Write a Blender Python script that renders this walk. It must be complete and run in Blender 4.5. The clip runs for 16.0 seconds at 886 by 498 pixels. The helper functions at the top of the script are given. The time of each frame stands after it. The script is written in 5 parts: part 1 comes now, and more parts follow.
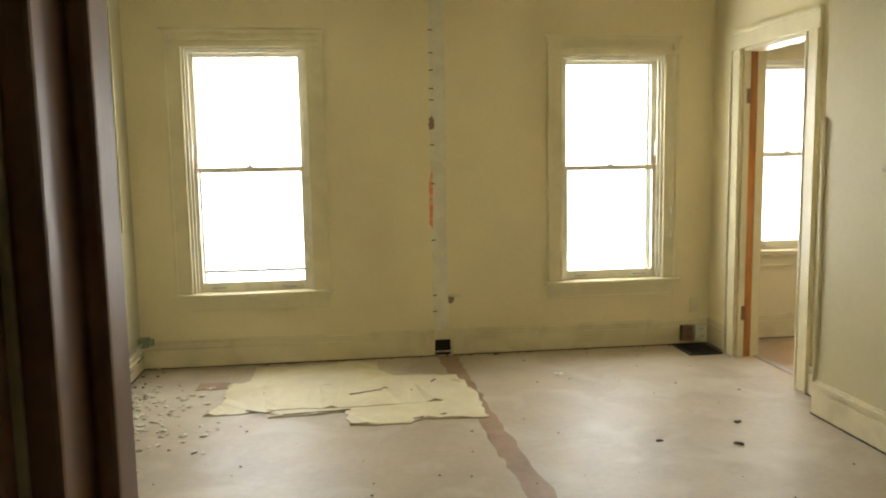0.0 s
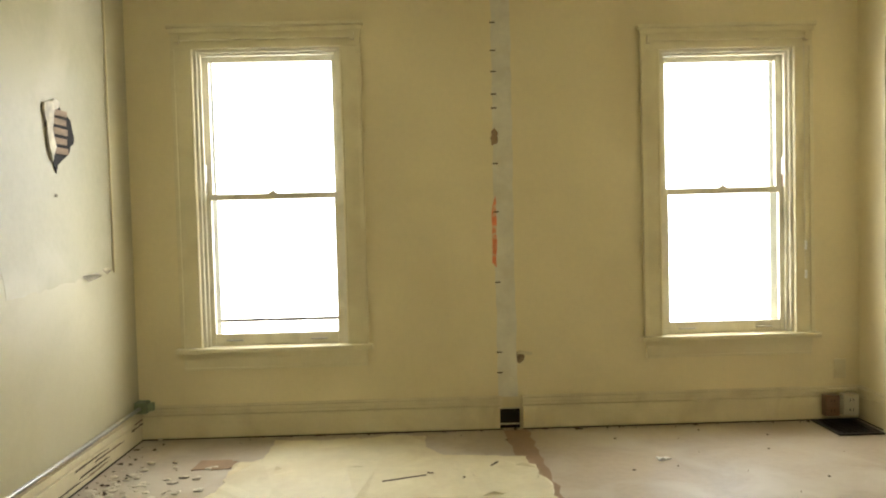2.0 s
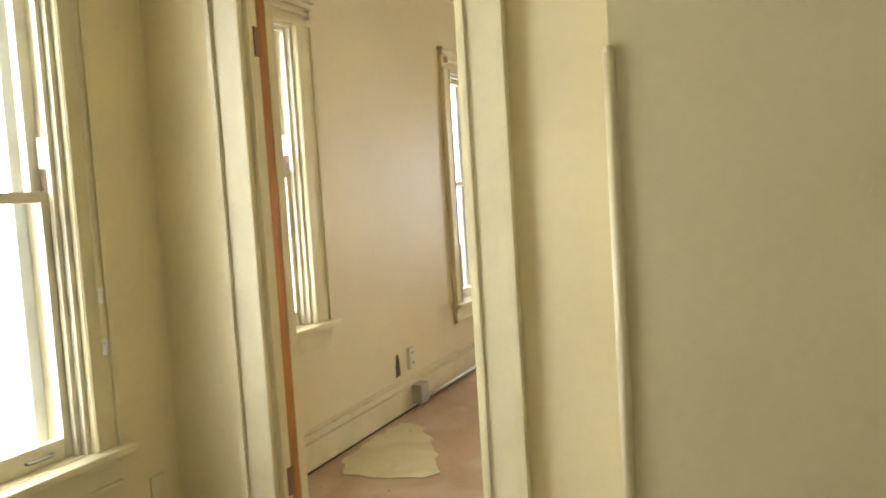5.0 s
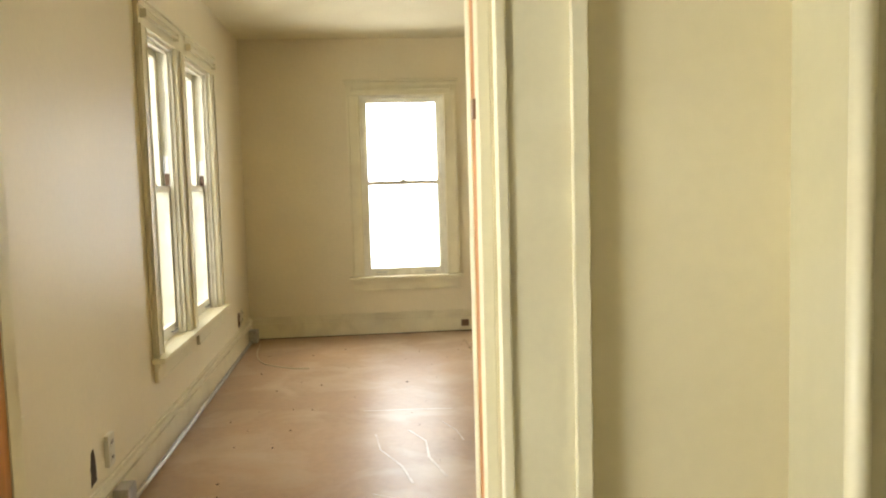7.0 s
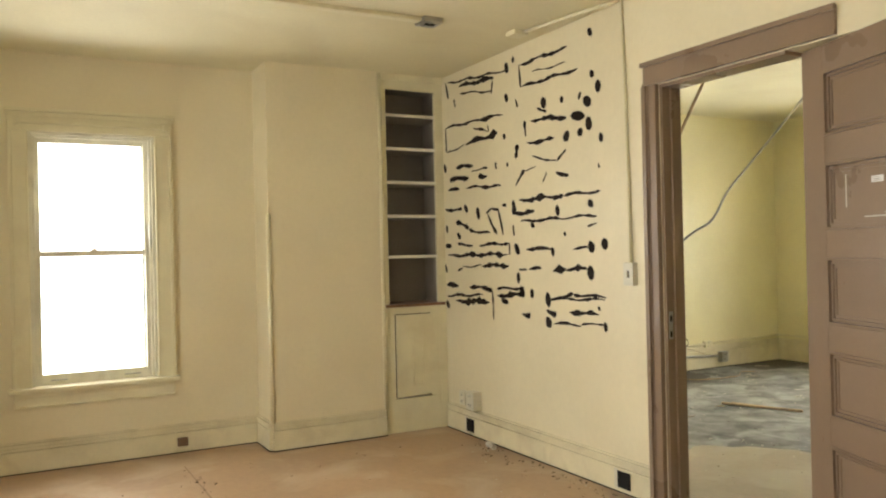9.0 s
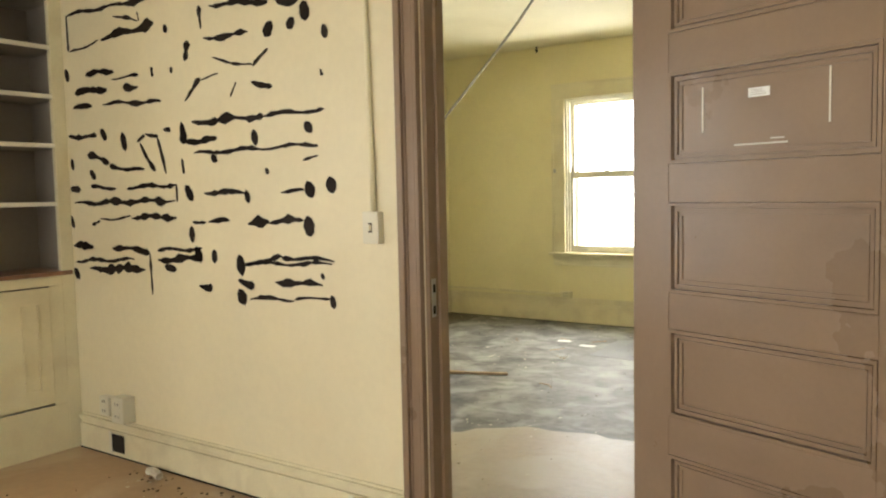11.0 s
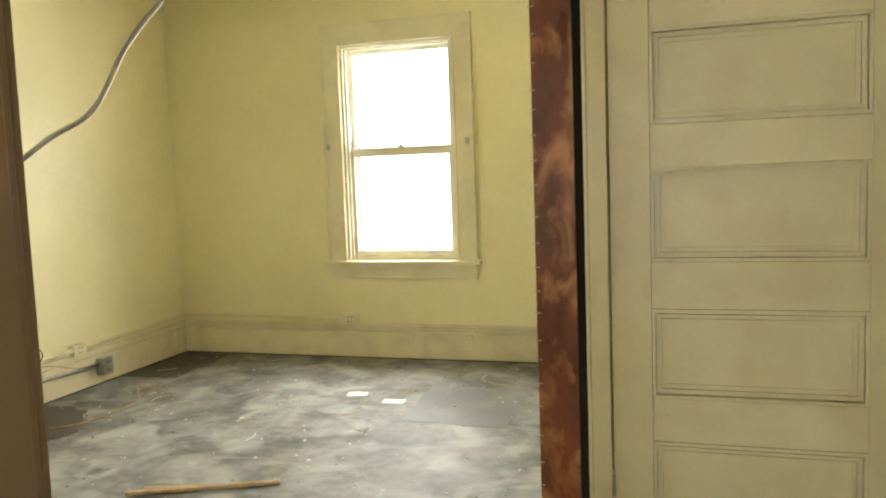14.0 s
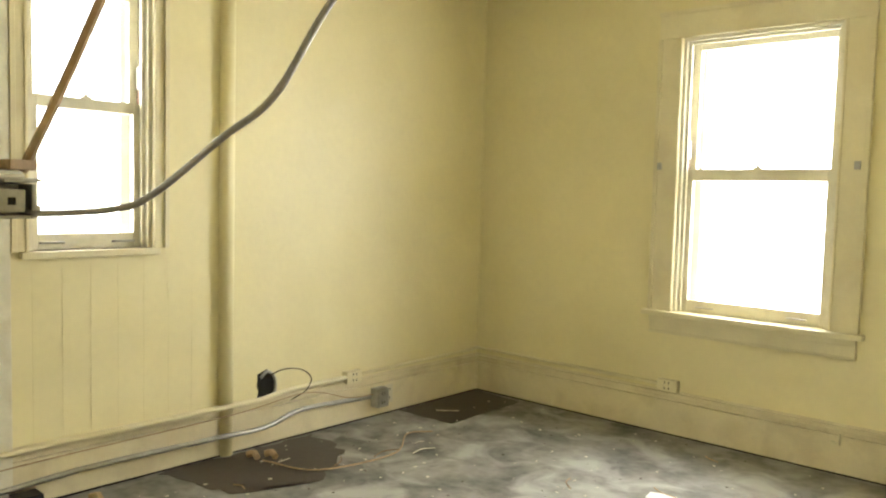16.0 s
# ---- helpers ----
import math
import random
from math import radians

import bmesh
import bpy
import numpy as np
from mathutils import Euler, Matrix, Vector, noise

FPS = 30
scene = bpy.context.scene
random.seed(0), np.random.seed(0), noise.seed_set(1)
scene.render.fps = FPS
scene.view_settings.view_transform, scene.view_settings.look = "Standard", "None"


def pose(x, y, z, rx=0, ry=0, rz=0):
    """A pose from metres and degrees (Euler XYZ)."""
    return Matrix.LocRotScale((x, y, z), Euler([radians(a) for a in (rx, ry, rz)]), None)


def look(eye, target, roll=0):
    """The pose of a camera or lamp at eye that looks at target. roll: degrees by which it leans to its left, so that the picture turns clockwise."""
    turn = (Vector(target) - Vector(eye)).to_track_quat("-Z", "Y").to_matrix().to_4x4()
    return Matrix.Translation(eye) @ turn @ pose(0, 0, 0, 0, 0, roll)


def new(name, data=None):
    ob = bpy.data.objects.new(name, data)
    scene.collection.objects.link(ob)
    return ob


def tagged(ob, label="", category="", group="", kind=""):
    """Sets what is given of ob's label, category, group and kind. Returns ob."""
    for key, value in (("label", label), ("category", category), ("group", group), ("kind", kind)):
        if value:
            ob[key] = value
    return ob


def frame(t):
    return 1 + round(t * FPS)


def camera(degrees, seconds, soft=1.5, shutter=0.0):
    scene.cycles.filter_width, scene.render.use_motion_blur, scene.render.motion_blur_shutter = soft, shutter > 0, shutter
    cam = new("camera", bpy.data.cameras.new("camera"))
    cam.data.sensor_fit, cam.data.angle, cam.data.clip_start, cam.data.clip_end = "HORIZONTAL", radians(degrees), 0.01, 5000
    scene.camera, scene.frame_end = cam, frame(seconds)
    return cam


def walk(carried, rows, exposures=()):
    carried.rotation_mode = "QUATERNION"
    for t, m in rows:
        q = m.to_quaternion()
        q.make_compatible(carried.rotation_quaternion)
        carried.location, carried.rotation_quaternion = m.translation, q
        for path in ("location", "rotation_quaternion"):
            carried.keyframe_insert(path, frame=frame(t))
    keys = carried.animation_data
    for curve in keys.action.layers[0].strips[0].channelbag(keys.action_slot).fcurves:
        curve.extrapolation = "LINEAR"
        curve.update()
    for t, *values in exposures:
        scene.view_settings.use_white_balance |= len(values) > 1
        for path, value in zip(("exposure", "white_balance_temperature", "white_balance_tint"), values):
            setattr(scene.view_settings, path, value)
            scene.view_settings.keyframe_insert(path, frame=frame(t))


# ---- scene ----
cam = camera(58.5, 16.0, soft=2.1)
PATH = [
    (0, (0.657, 0.192, 1.48), (0.899, 2.164, 1.244), -1.0),
    (0.5, (0.851, 0.407, 1.371), (0.849, 2.394, 1.145), -1.7),
    (1, (0.944, 0.649, 1.305), (0.706, 2.628, 1.144), -0.9),
    (1.5, (0.889, 0.959, 1.249), (0.797, 2.954, 1.137), 2.3),
    (2, (0.899, 1.317, 1.248), (0.933, 3.315, 1.169), -1.5),
    (2.5, (0.824, 1.721, 1.306), (1.123, 3.698, 1.249), -3.1),
    (3, (0.834, 2.107, 1.318), (1.508, 3.988, 1.247), -3.2),
    (3.5, (0.891, 2.518, 1.312), (1.948, 4.211, 1.178), -2.3),
    (4, (0.96, 2.94, 1.334), (2.386, 4.333, 1.171), 0.4),
    (4.5, (1.098, 3.365, 1.308), (2.752, 4.476, 1.137), -2.0),
    (4.7, (1.123, 3.556, 1.294), (2.856, 4.542, 1.137), -3.0),
    (6.8, (2.113, 4.799, 1.339), (4.105, 4.693, 1.199), -0.9),
    (7, (2.239, 4.877, 1.341), (4.223, 4.693, 1.179), -1.6),
    (7.5, (2.728, 5.047, 1.309), (4.686, 4.673, 1.142), -1.6),
    (8, (3.099, 5.171, 1.309), (5.017, 4.615, 1.201), -3.1),
    (8.5, (3.422, 5.018, 1.345), (5.3, 4.331, 1.332), -4.4),
    (9, (3.777, 5.01, 1.328), (5.536, 4.059, 1.335), -1.3),
    (9.5, (4.074, 4.967, 1.332), (5.68, 3.775, 1.341), 1.0),
    (9.7, (4.195, 4.938, 1.315), (5.74, 3.668, 1.296), 1.1),
    (11.8, (5.553, 3.964, 1.308), (6.427, 2.169, 1.197), -1.7),
    (12, (5.644, 3.843, 1.313), (6.447, 2.012, 1.246), -1.3),
    (12.3, (5.769, 3.643, 1.319), (6.468, 1.769, 1.297), -1.2),
    (12.5, (5.85, 3.504, 1.322), (6.478, 1.605, 1.327), -1.5),
    (13, (6.044, 3.175, 1.317), (6.603, 1.255, 1.282), -2.3),
    (13.2, (6.105, 3.054, 1.3), (6.656, 1.131, 1.257), -2.8),
    (13.5, (6.161, 2.86, 1.308), (6.753, 0.955, 1.174), -4.4),
    (14, (6.272, 2.489, 1.272), (6.855, 0.584, 1.091), -2.1),
    (14.5, (6.364, 2.186, 1.302), (7.054, 0.314, 1.17), -0.8),
    (14.8, (6.392, 2.007, 1.307), (7.272, 0.213, 1.239), -1.6),
    (15, (6.418, 1.905, 1.308), (7.477, 0.209, 1.258), -2.2),
    (15.5, (6.546, 1.672, 1.299), (7.883, 0.19, 1.173), 0.1),
    (16, (6.604, 1.45, 1.319), (7.931, -0.039, 1.182), 1.5),
]
walk(cam, [(t, look(eye, target, roll)) for t, eye, target, roll in PATH],
     [(0, 0.12), (1, 0.12), (2.5, 0.24), (4.5, 0.18), (6.8, -0.05), (8, 0.0), (9, -0.08), (12.5, -0.05), (13.5, 0.04), (16, 0.0)])
# ---------- light ----------
scene.view_settings.exposure = 0.0
world = bpy.data.worlds.new("overcast_sky")
scene.world = world
world.use_nodes = True
wn = world.node_tree
sky = wn.nodes.new("ShaderNodeTexSky")
sky.sky_type = 'NISHITA'
sky.sun_disc = False
sky.sun_elevation, sky.sun_rotation = radians(50), radians(160)
sky.dust_density = 4.0
wn.links.new(sky.outputs[0], wn.nodes["Background"].inputs[0])
wn.nodes["Background"].inputs[1].default_value = 0.15
sun = new("sun", bpy.data.lights.new("sun", 'SUN'))
sun.data.energy, sun.data.angle, sun.data.color = 0.8, radians(15), (1.0, 0.95, 0.88)
sun.matrix_world = look((0, -20, 25), (3, 0, 0))
SKY_L, SKY_TILT = 9.2, 24


def window_light(m, w, z, h, k=1.0):
    """The sky seen through a window: a panel outside it, leaning down towards the floor."""
    lamp = bpy.data.lights.new("window_daylight", 'AREA')
    lamp.shape, lamp.size, lamp.size_y = 'RECTANGLE', w, h
    lamp.energy, lamp.color = SKY_L * k * math.pi * w * h, (1.0, 0.985, 0.95)
    ob = new("window_daylight", lamp)
    ob.matrix_world = m @ pose(0, 0.64, z, -90 + SKY_TILT, 0, 0)
    return ob


# ---------- materials ----------
def material(name, color, rough=0.6, metal=0.0, vary=0.12, scale=3.0, grain=60.0, bump=0.15, stain=None, stain_amount=0.0, stain_scale=2.0, spec=0.4, stretch=None):
    m = bpy.data.materials.new(name)
    m.use_nodes = True
    nt = m.node_tree
    n, l = nt.nodes, nt.links
    b = n["Principled BSDF"]
    tc = n.new("ShaderNodeTexCoord")
    mp = n.new("ShaderNodeMapping")
    geo = n.new("ShaderNodeNewGeometry")
    l.new(geo.outputs["Position"], mp.inputs[0])
    if stretch:
        mp.inputs["Scale"].default_value = stretch
    big = n.new("ShaderNodeTexNoise")
    big.inputs["Scale"].default_value, big.inputs["Detail"].default_value = scale, 6
    fine = n.new("ShaderNodeTexNoise")
    fine.inputs["Scale"].default_value, fine.inputs["Detail"].default_value = grain, 4
    l.new(mp.outputs[0], big.inputs["Vector"]), l.new(mp.outputs[0], fine.inputs["Vector"])
    ramp = n.new("ShaderNodeValToRGB")
    ramp.color_ramp.elements[0].position, ramp.color_ramp.elements[1].position = 0.3, 0.7
    ramp.color_ramp.elements[0].color = (*[c * (1 - vary) for c in color], 1)
    ramp.color_ramp.elements[1].color = (*[min(1, c * (1 + vary)) for c in color], 1)
    mix0 = n.new("ShaderNodeMath")
    mix0.operation = 'MULTIPLY_ADD'
    mix0.inputs[1].default_value, mix0.inputs[2].default_value = 0.35, -0.175
    l.new(fine.outputs[0], mix0.inputs[0])
    add = n.new("ShaderNodeMath")
    l.new(mix0.outputs[0], add.inputs[0]), l.new(big.outputs[0], add.inputs[1])
    l.new(add.outputs[0], ramp.inputs[0])
    out = ramp.outputs[0]
    if stain:
        sn = n.new("ShaderNodeTexNoise")
        sn.inputs["Scale"].default_value, sn.inputs["Detail"].default_value, sn.inputs["Distortion"].default_value = stain_scale, 8, 0.6
        l.new(mp.outputs[0], sn.inputs["Vector"])
        sr = n.new("ShaderNodeValToRGB")
        sr.color_ramp.elements[0].position, sr.color_ramp.elements[1].position = 0.48, 0.66
        sr.color_ramp.elements[1].color = (stain_amount, stain_amount, stain_amount, 1)
        l.new(sn.outputs[0], sr.inputs[0])
        mx = n.new("ShaderNodeMixRGB")
        mx.inputs[2].default_value = (*stain, 1)
        l.new(sr.outputs[0], mx.inputs[0]), l.new(out, mx.inputs[1])
        out = mx.outputs[0]
    l.new(out, b.inputs["Base Color"])
    rr = n.new("ShaderNodeMapRange")
    rr.inputs["To Min"].default_value, rr.inputs["To Max"].default_value = max(0.05, rough - 0.1), min(1, rough + 0.1)
    l.new(big.outputs[0], rr.inputs[0]), l.new(rr.outputs[0], b.inputs["Roughness"])
    b.inputs["Metallic"].default_value = metal
    b.inputs["Specular IOR Level"].default_value = spec
    bp = n.new("ShaderNodeBump")
    bp.inputs["Strength"].default_value, bp.inputs["Distance"].default_value = bump, 0.01
    l.new(add.outputs[0], bp.inputs["Height"]), l.new(bp.outputs[0], b.inputs["Normal"])
    return m


WALL_A = material("cream_wall_paint", (0.77, 0.685, 0.44), 0.55, vary=0.05, scale=1.3, grain=35, bump=0.12, stain=(0.60, 0.52, 0.31), stain_amount=0.35, stain_scale=0.9)
# Greenish side-wall plaster; base also lowered to offset strong window light there.
WALL_W = material("greenish_cream_plaster_with_shade", (0.55, 0.50, 0.305), 0.55, vary=0.06, scale=1.5, grain=30, bump=0.2, stain=(0.58, 0.53, 0.36), stain_amount=0.6, stain_scale=1.6)
# Darker WALL_W for the west wall alone; its colour offsets excess window light.
WALL_W_DARK = material("old_peeled_plaster_with_shade", (0.47, 0.435, 0.28), 0.5, vary=0.08, scale=1.5, grain=30, bump=0.2, stain=(0.54, 0.50, 0.34), stain_amount=0.6, stain_scale=1.3)
WALL_B = material("warm_cream_wall_paint", (0.74, 0.66, 0.45), 0.42, vary=0.05, scale=1.3, grain=35, bump=0.1, stain=(0.68, 0.58, 0.38), stain_amount=0.3, stain_scale=0.8)
WALL_C = material("yellow_cream_wall_paint", (0.79, 0.72, 0.44), 0.5, vary=0.05, scale=1.2, grain=30, bump=0.12, stain=(0.66, 0.58, 0.30), stain_amount=0.35, stain_scale=0.9)
CEIL = material("ceiling_paint", (0.74, 0.68, 0.46), 0.8, vary=0.06, scale=1.0, grain=40, bump=0.2, stain=(0.60, 0.52, 0.32), stain_amount=0.4, stain_scale=1.1)
TRIM = material("cream_trim_paint", (0.73, 0.67, 0.45), 0.35, vary=0.05, scale=5, grain=70, bump=0.08, stain=(0.62, 0.53, 0.33), stain_amount=0.4, stain_scale=4)
SASH = material("white_sash_paint", (0.74, 0.70, 0.55), 0.4, vary=0.06, scale=6, grain=80, bump=0.1, stain=(0.5, 0.45, 0.33), stain_amount=0.4, stain_scale=7)
BASE = material("baseboard_paint", (0.71, 0.64, 0.43), 0.4, vary=0.06, scale=4, grain=60, bump=0.12, stain=(0.5, 0.42, 0.26), stain_amount=0.35, stain_scale=5)
PLASTER = material("white_joint_compound", (0.72, 0.69, 0.56), 0.7, vary=0.08, scale=8, grain=50, bump=0.3, stain=(0.6, 0.54, 0.38), stain_amount=0.5, stain_scale=6)
FLOOR_A = material("worn_grey_beige_sheet_floor", (0.42, 0.355, 0.26), 0.45, vary=0.14, scale=1.4, grain=25, bump=0.1, stain=(0.50, 0.455, 0.36), stain_amount=0.85, stain_scale=2.6)
FLOOR_B = material("brown_hardboard_floor", (0.43, 0.285, 0.165), 0.36, vary=0.16, scale=1.2, grain=22, bump=0.06, stain=(0.55, 0.43, 0.30), stain_amount=0.75, stain_scale=2.3)
FLOOR_C = material("dusty_grey_linoleum", (0.18, 0.178, 0.16), 0.6, vary=0.6, scale=3.5, grain=18, bump=0.2, stain=(0.36, 0.36, 0.33), stain_amount=0.9, stain_scale=4.0)
FLOOR_C2 = material("dark_bare_floor_patch", (0.045, 0.035, 0.028), 0.45, vary=0.3, scale=6, grain=40, bump=0.2)
SLAB_C = material("grey_vinyl_patch", (0.13, 0.135, 0.14), 0.35, vary=0.15, scale=3, grain=30, bump=0.1, stain=(0.3, 0.3, 0.28), stain_amount=0.5)
SHEET = material("pale_torn_paper_backing", (0.66, 0.60, 0.40), 0.6, vary=0.08, scale=3, grain=30, bump=0.3, stain=(0.55, 0.47, 0.29), stain_amount=0.6, stain_scale=3)
TAPE = material("brown_seam_stain", (0.30, 0.20, 0.12), 0.5, vary=0.2, scale=5, grain=30, bump=0.1)
BROWN = material("taupe_brown_gloss_paint", (0.245, 0.17, 0.11), 0.3, vary=0.07, scale=2.5, grain=60, bump=0.06, stain=(0.21, 0.14, 0.09), stain_amount=0.4, stain_scale=2)
DARKWOOD = material("dark_stained_wood", (0.23, 0.12, 0.07), 0.35, vary=0.35, scale=5, grain=50, bump=0.12, stretch=(1, 1, 0.12))
ORANGE = material("bare_orange_wood", (0.46, 0.20, 0.055), 0.5, vary=0.35, scale=9, grain=60, bump=0.2, stretch=(1, 1, 0.15))
BURL = material("mottled_red_brown_wood", (0.20, 0.06, 0.028), 0.3, vary=0.35, scale=7, grain=50, bump=0.2, stain=(0.55, 0.25, 0.10), stain_amount=0.95, stain_scale=11, stretch=(1, 1, 0.55))
SHELFGREY = material("grey_shelf_paint", (0.27, 0.235, 0.19), 0.5, vary=0.08, scale=4, grain=50)
SHELFEDGE = material("pale_shelf_edge", (0.70, 0.67, 0.56), 0.45, vary=0.05)
METAL = material("galvanised_steel", (0.42, 0.41, 0.38), 0.35, 0.85, vary=0.12, scale=30, grain=120, bump=0.05)
FLEX = material("grey_armoured_cable", (0.36, 0.35, 0.32), 0.4, 0.6, vary=0.15, scale=30, grain=200, bump=0.3)
BLACK = material("black_iron", (0.018, 0.017, 0.016), 0.4, 0.3, vary=0.2, scale=12)
VOID = material("dark_cavity", (0.012, 0.010, 0.008), 0.9, vary=0.3)
INK = material("black_adhesive_smear", (0.016, 0.010, 0.007), 0.6, vary=0.3, scale=20, bump=0.4, spec=0.15)
IVORY = material("ivory_plastic", (0.66, 0.62, 0.48), 0.35, vary=0.04)
BROWNPL = material("brown_plastic_plate", (0.16, 0.09, 0.05), 0.4, vary=0.1)
WHITE = material("white_paper", (0.80, 0.80, 0.77), 0.6, vary=0.04)
RED = material("orange_red_crayon", (0.80, 0.26, 0.14), 0.7, vary=0.15, scale=40, stain=(0.70, 0.625, 0.40), stain_amount=0.8, stain_scale=25)
LATH = material("old_lath_wood", (0.24, 0.17, 0.11), 0.8, vary=0.35, scale=20, stretch=(1, 0.2, 1))
DEBRIS = material("plaster_crumbs", (0.60, 0.56, 0.45), 0.8, vary=0.25, scale=20)
DARKBIT = material("dark_crumbs", (0.06, 0.04, 0.025), 0.8, vary=0.4, scale=30)
PALEWOOD = material("pale_stick_wood", (0.42, 0.30, 0.18), 0.6, vary=0.25, scale=20)
STUCCO = material("outside_cladding", (0.55, 0.53, 0.48), 0.8)
SOIL = material("outside_ground", (0.16, 0.17, 0.11), 0.9, vary=0.3, scale=0.8)
GREENISH = material("oxidised_green_box", (0.22, 0.27, 0.17), 0.6, vary=0.2, scale=25)

STORM = material("weathered_aluminium", (0.55, 0.57, 0.56), 0.5, 0.3, vary=0.1, scale=10)

GLASS = bpy.data.materials.new("window_glass")
GLASS.use_nodes = True
_g = GLASS.node_tree.nodes["Principled BSDF"]
_g.inputs["Transmission Weight"].default_value, _g.inputs["Roughness"].default_value, _g.inputs["IOR"].default_value = 1.0, 0.0, 1.02
_g.inputs["Base Color"].default_value = (0.97, 0.98, 0.98, 1)


# ---------- building helpers ----------
def bx(bm, x0, x1, y0, y1, z0, z1):
    x0, x1 = min(x0, x1), max(x0, x1)
    y0, y1 = min(y0, y1), max(y0, y1)
    z0, z1 = min(z0, z1), max(z0, z1)
    v = [bm.verts.new(p) for p in ((x0, y0, z0), (x1, y0, z0), (x1, y1, z0), (x0, y1, z0), (x0, y0, z1), (x1, y0, z1), (x1, y1, z1), (x0, y1, z1))]
    for f in ((3, 2, 1, 0), (4, 5, 6, 7), (0, 1, 5, 4), (1, 2, 6, 5), (2, 3, 7, 6), (3, 0, 4, 7)):
        bm.faces.new([v[i] for i in f])
    return v


def boxes(*rows):
    bm = bmesh.new()
    for r in rows:
        bx(bm, *r)
    return bm


def part(name, bm, mat, parent=None, label="", bevel=0.0, smooth=False):
    if bevel:
        bmesh.ops.bevel(bm, geom=bm.edges[:], offset=bevel, segments=2, affect='EDGES', profile=0.6)
    me = bpy.data.meshes.new(name)
    bm.to_mesh(me)
    bm.free()
    me.materials.append(mat)
    if smooth:
        for p in me.polygons:
            p.use_smooth = True
    ob = new(name, me)
    if parent:
        ob.parent = parent
    if label:
        ob["label"] = label
    return ob


def thing(name, label, category, m=None, group="", kind=""):
    ob = new(name)
    ob.empty_display_size = 0.1
    if m is not None:
        ob.matrix_basis = m
    return tagged(ob, label, category, group, kind)


def wall(name, mat, x0, x1, y0, y1, z1, axis, openings=(), label="painted plaster wall"):
    """A wall with rectangular openings (a0, a1, z0, z1) along its axis."""
    bm = bmesh.new()
    lo, hi = (x0, x1) if axis == "x" else (y0, y1)

    def seg(a, b, c, d):
        if b - a > 1e-4 and d - c > 1e-4:
            bx(bm, *((a, b, y0, y1) if axis == "x" else (x0, x1, a, b)), c, d)
    at = lo
    for a, b, c, d in sorted(openings):
        seg(at, a, 0, z1), seg(a, b, 0, c), seg(a, b, d, z1)
        at = b
    seg(at, hi, 0, z1)
    bmesh.ops.remove_doubles(bm, verts=bm.verts[:], dist=1e-5)
    return tagged(part(name, bm, mat), label, "wall", kind="structure")


def sweep(pts, r, sides=8, smooth_steps=6):
    """A round rod along a smooth line through the points."""
    P = [Vector(p) for p in pts]
    line = []
    if smooth_steps > 1 and len(P) > 2:
        Q = [2 * P[0] - P[1]] + P + [2 * P[-1] - P[-2]]
        for i in range(1, len(Q) - 2):
            for k in range(smooth_steps):
                t = k / smooth_steps
                a, b, c, d = Q[i - 1:i + 3]
                line.append(0.5 * (2 * b + (c - a) * t + (2 * a - 5 * b + 4 * c - d) * t * t + (3 * b - a - 3 * c + d) * t ** 3))
        line.append(P[-1])
    else:
        line = P
    bm = bmesh.new()
    rings = []
    for i, p in enumerate(line):
        d = (line[min(i + 1, len(line) - 1)] - line[max(i - 1, 0)]).normalized()
        q = d.to_track_quat('Z', 'Y')
        rings.append([bm.verts.new(p + q @ Vector((r * math.cos(2 * math.pi * k / sides), r * math.sin(2 * math.pi * k / sides), 0))) for k in range(sides)])
    for a, b in zip(rings, rings[1:]):
        for k in range(sides):
            bm.faces.new((a[k], a[(k + 1) % sides], b[(k + 1) % sides], b[k]))
    bm.faces.new(rings[0][::-1]), bm.faces.new(rings[-1])
    bmesh.ops.recalc_face_normals(bm, faces=bm.faces[:])
    return bm


def cyl(bm, m, r, h, n=20):
    bmesh.ops.create_cone(bm, cap_ends=True, segments=n, radius1=r, radius2=r, depth=h, matrix=m)


def sheet(outline, z0, z1, rng=None, ragged=0.0, step=0.05, curl=0.0):
    """A flat sheet with a ragged outline."""
    pts = []
    for (ax, ay), (b_x, b_y) in zip(outline, outline[1:] + outline[:1]):
        n = max(1, int(math.hypot(b_x - ax, b_y - ay) / step)) if ragged else 1
        for k in range(n):
            t = k / n
            j = ragged if k else 0
            pts.append((ax + (b_x - ax) * t + (rng.uniform(-j, j) if rng else 0), ay + (b_y - ay) * t + (rng.uniform(-j, j) if rng else 0)))
    bm = bmesh.new()
    top = [bm.verts.new((x, y, z1 + (rng.random() ** 6 * curl if rng else 0))) for x, y in pts]
    bot = [bm.verts.new((x, y, z0)) for x, y in pts]
    bm.faces.new(top)
    n = len(pts)
    for i in range(n):
        bm.faces.new((top[i], bot[i], bot[(i + 1) % n], top[(i + 1) % n]))
    bmesh.ops.triangulate(bm, faces=[f for f in bm.faces if len(f.verts) > 4])
    bmesh.ops.recalc_face_normals(bm, faces=bm.faces[:])
    return bm


# ---------- structure ----------
H, HC = 2.65, 2.74
AN, AW, AE, AS = 5.915, -0.815, 3.42, 0.76
BW, BN, BE, BS = 3.565, 5.97, 9.40, 2.125
CE, CS, CN = 9.977, -2.715, 2.005
CLO = 0.14
HX = 0.485

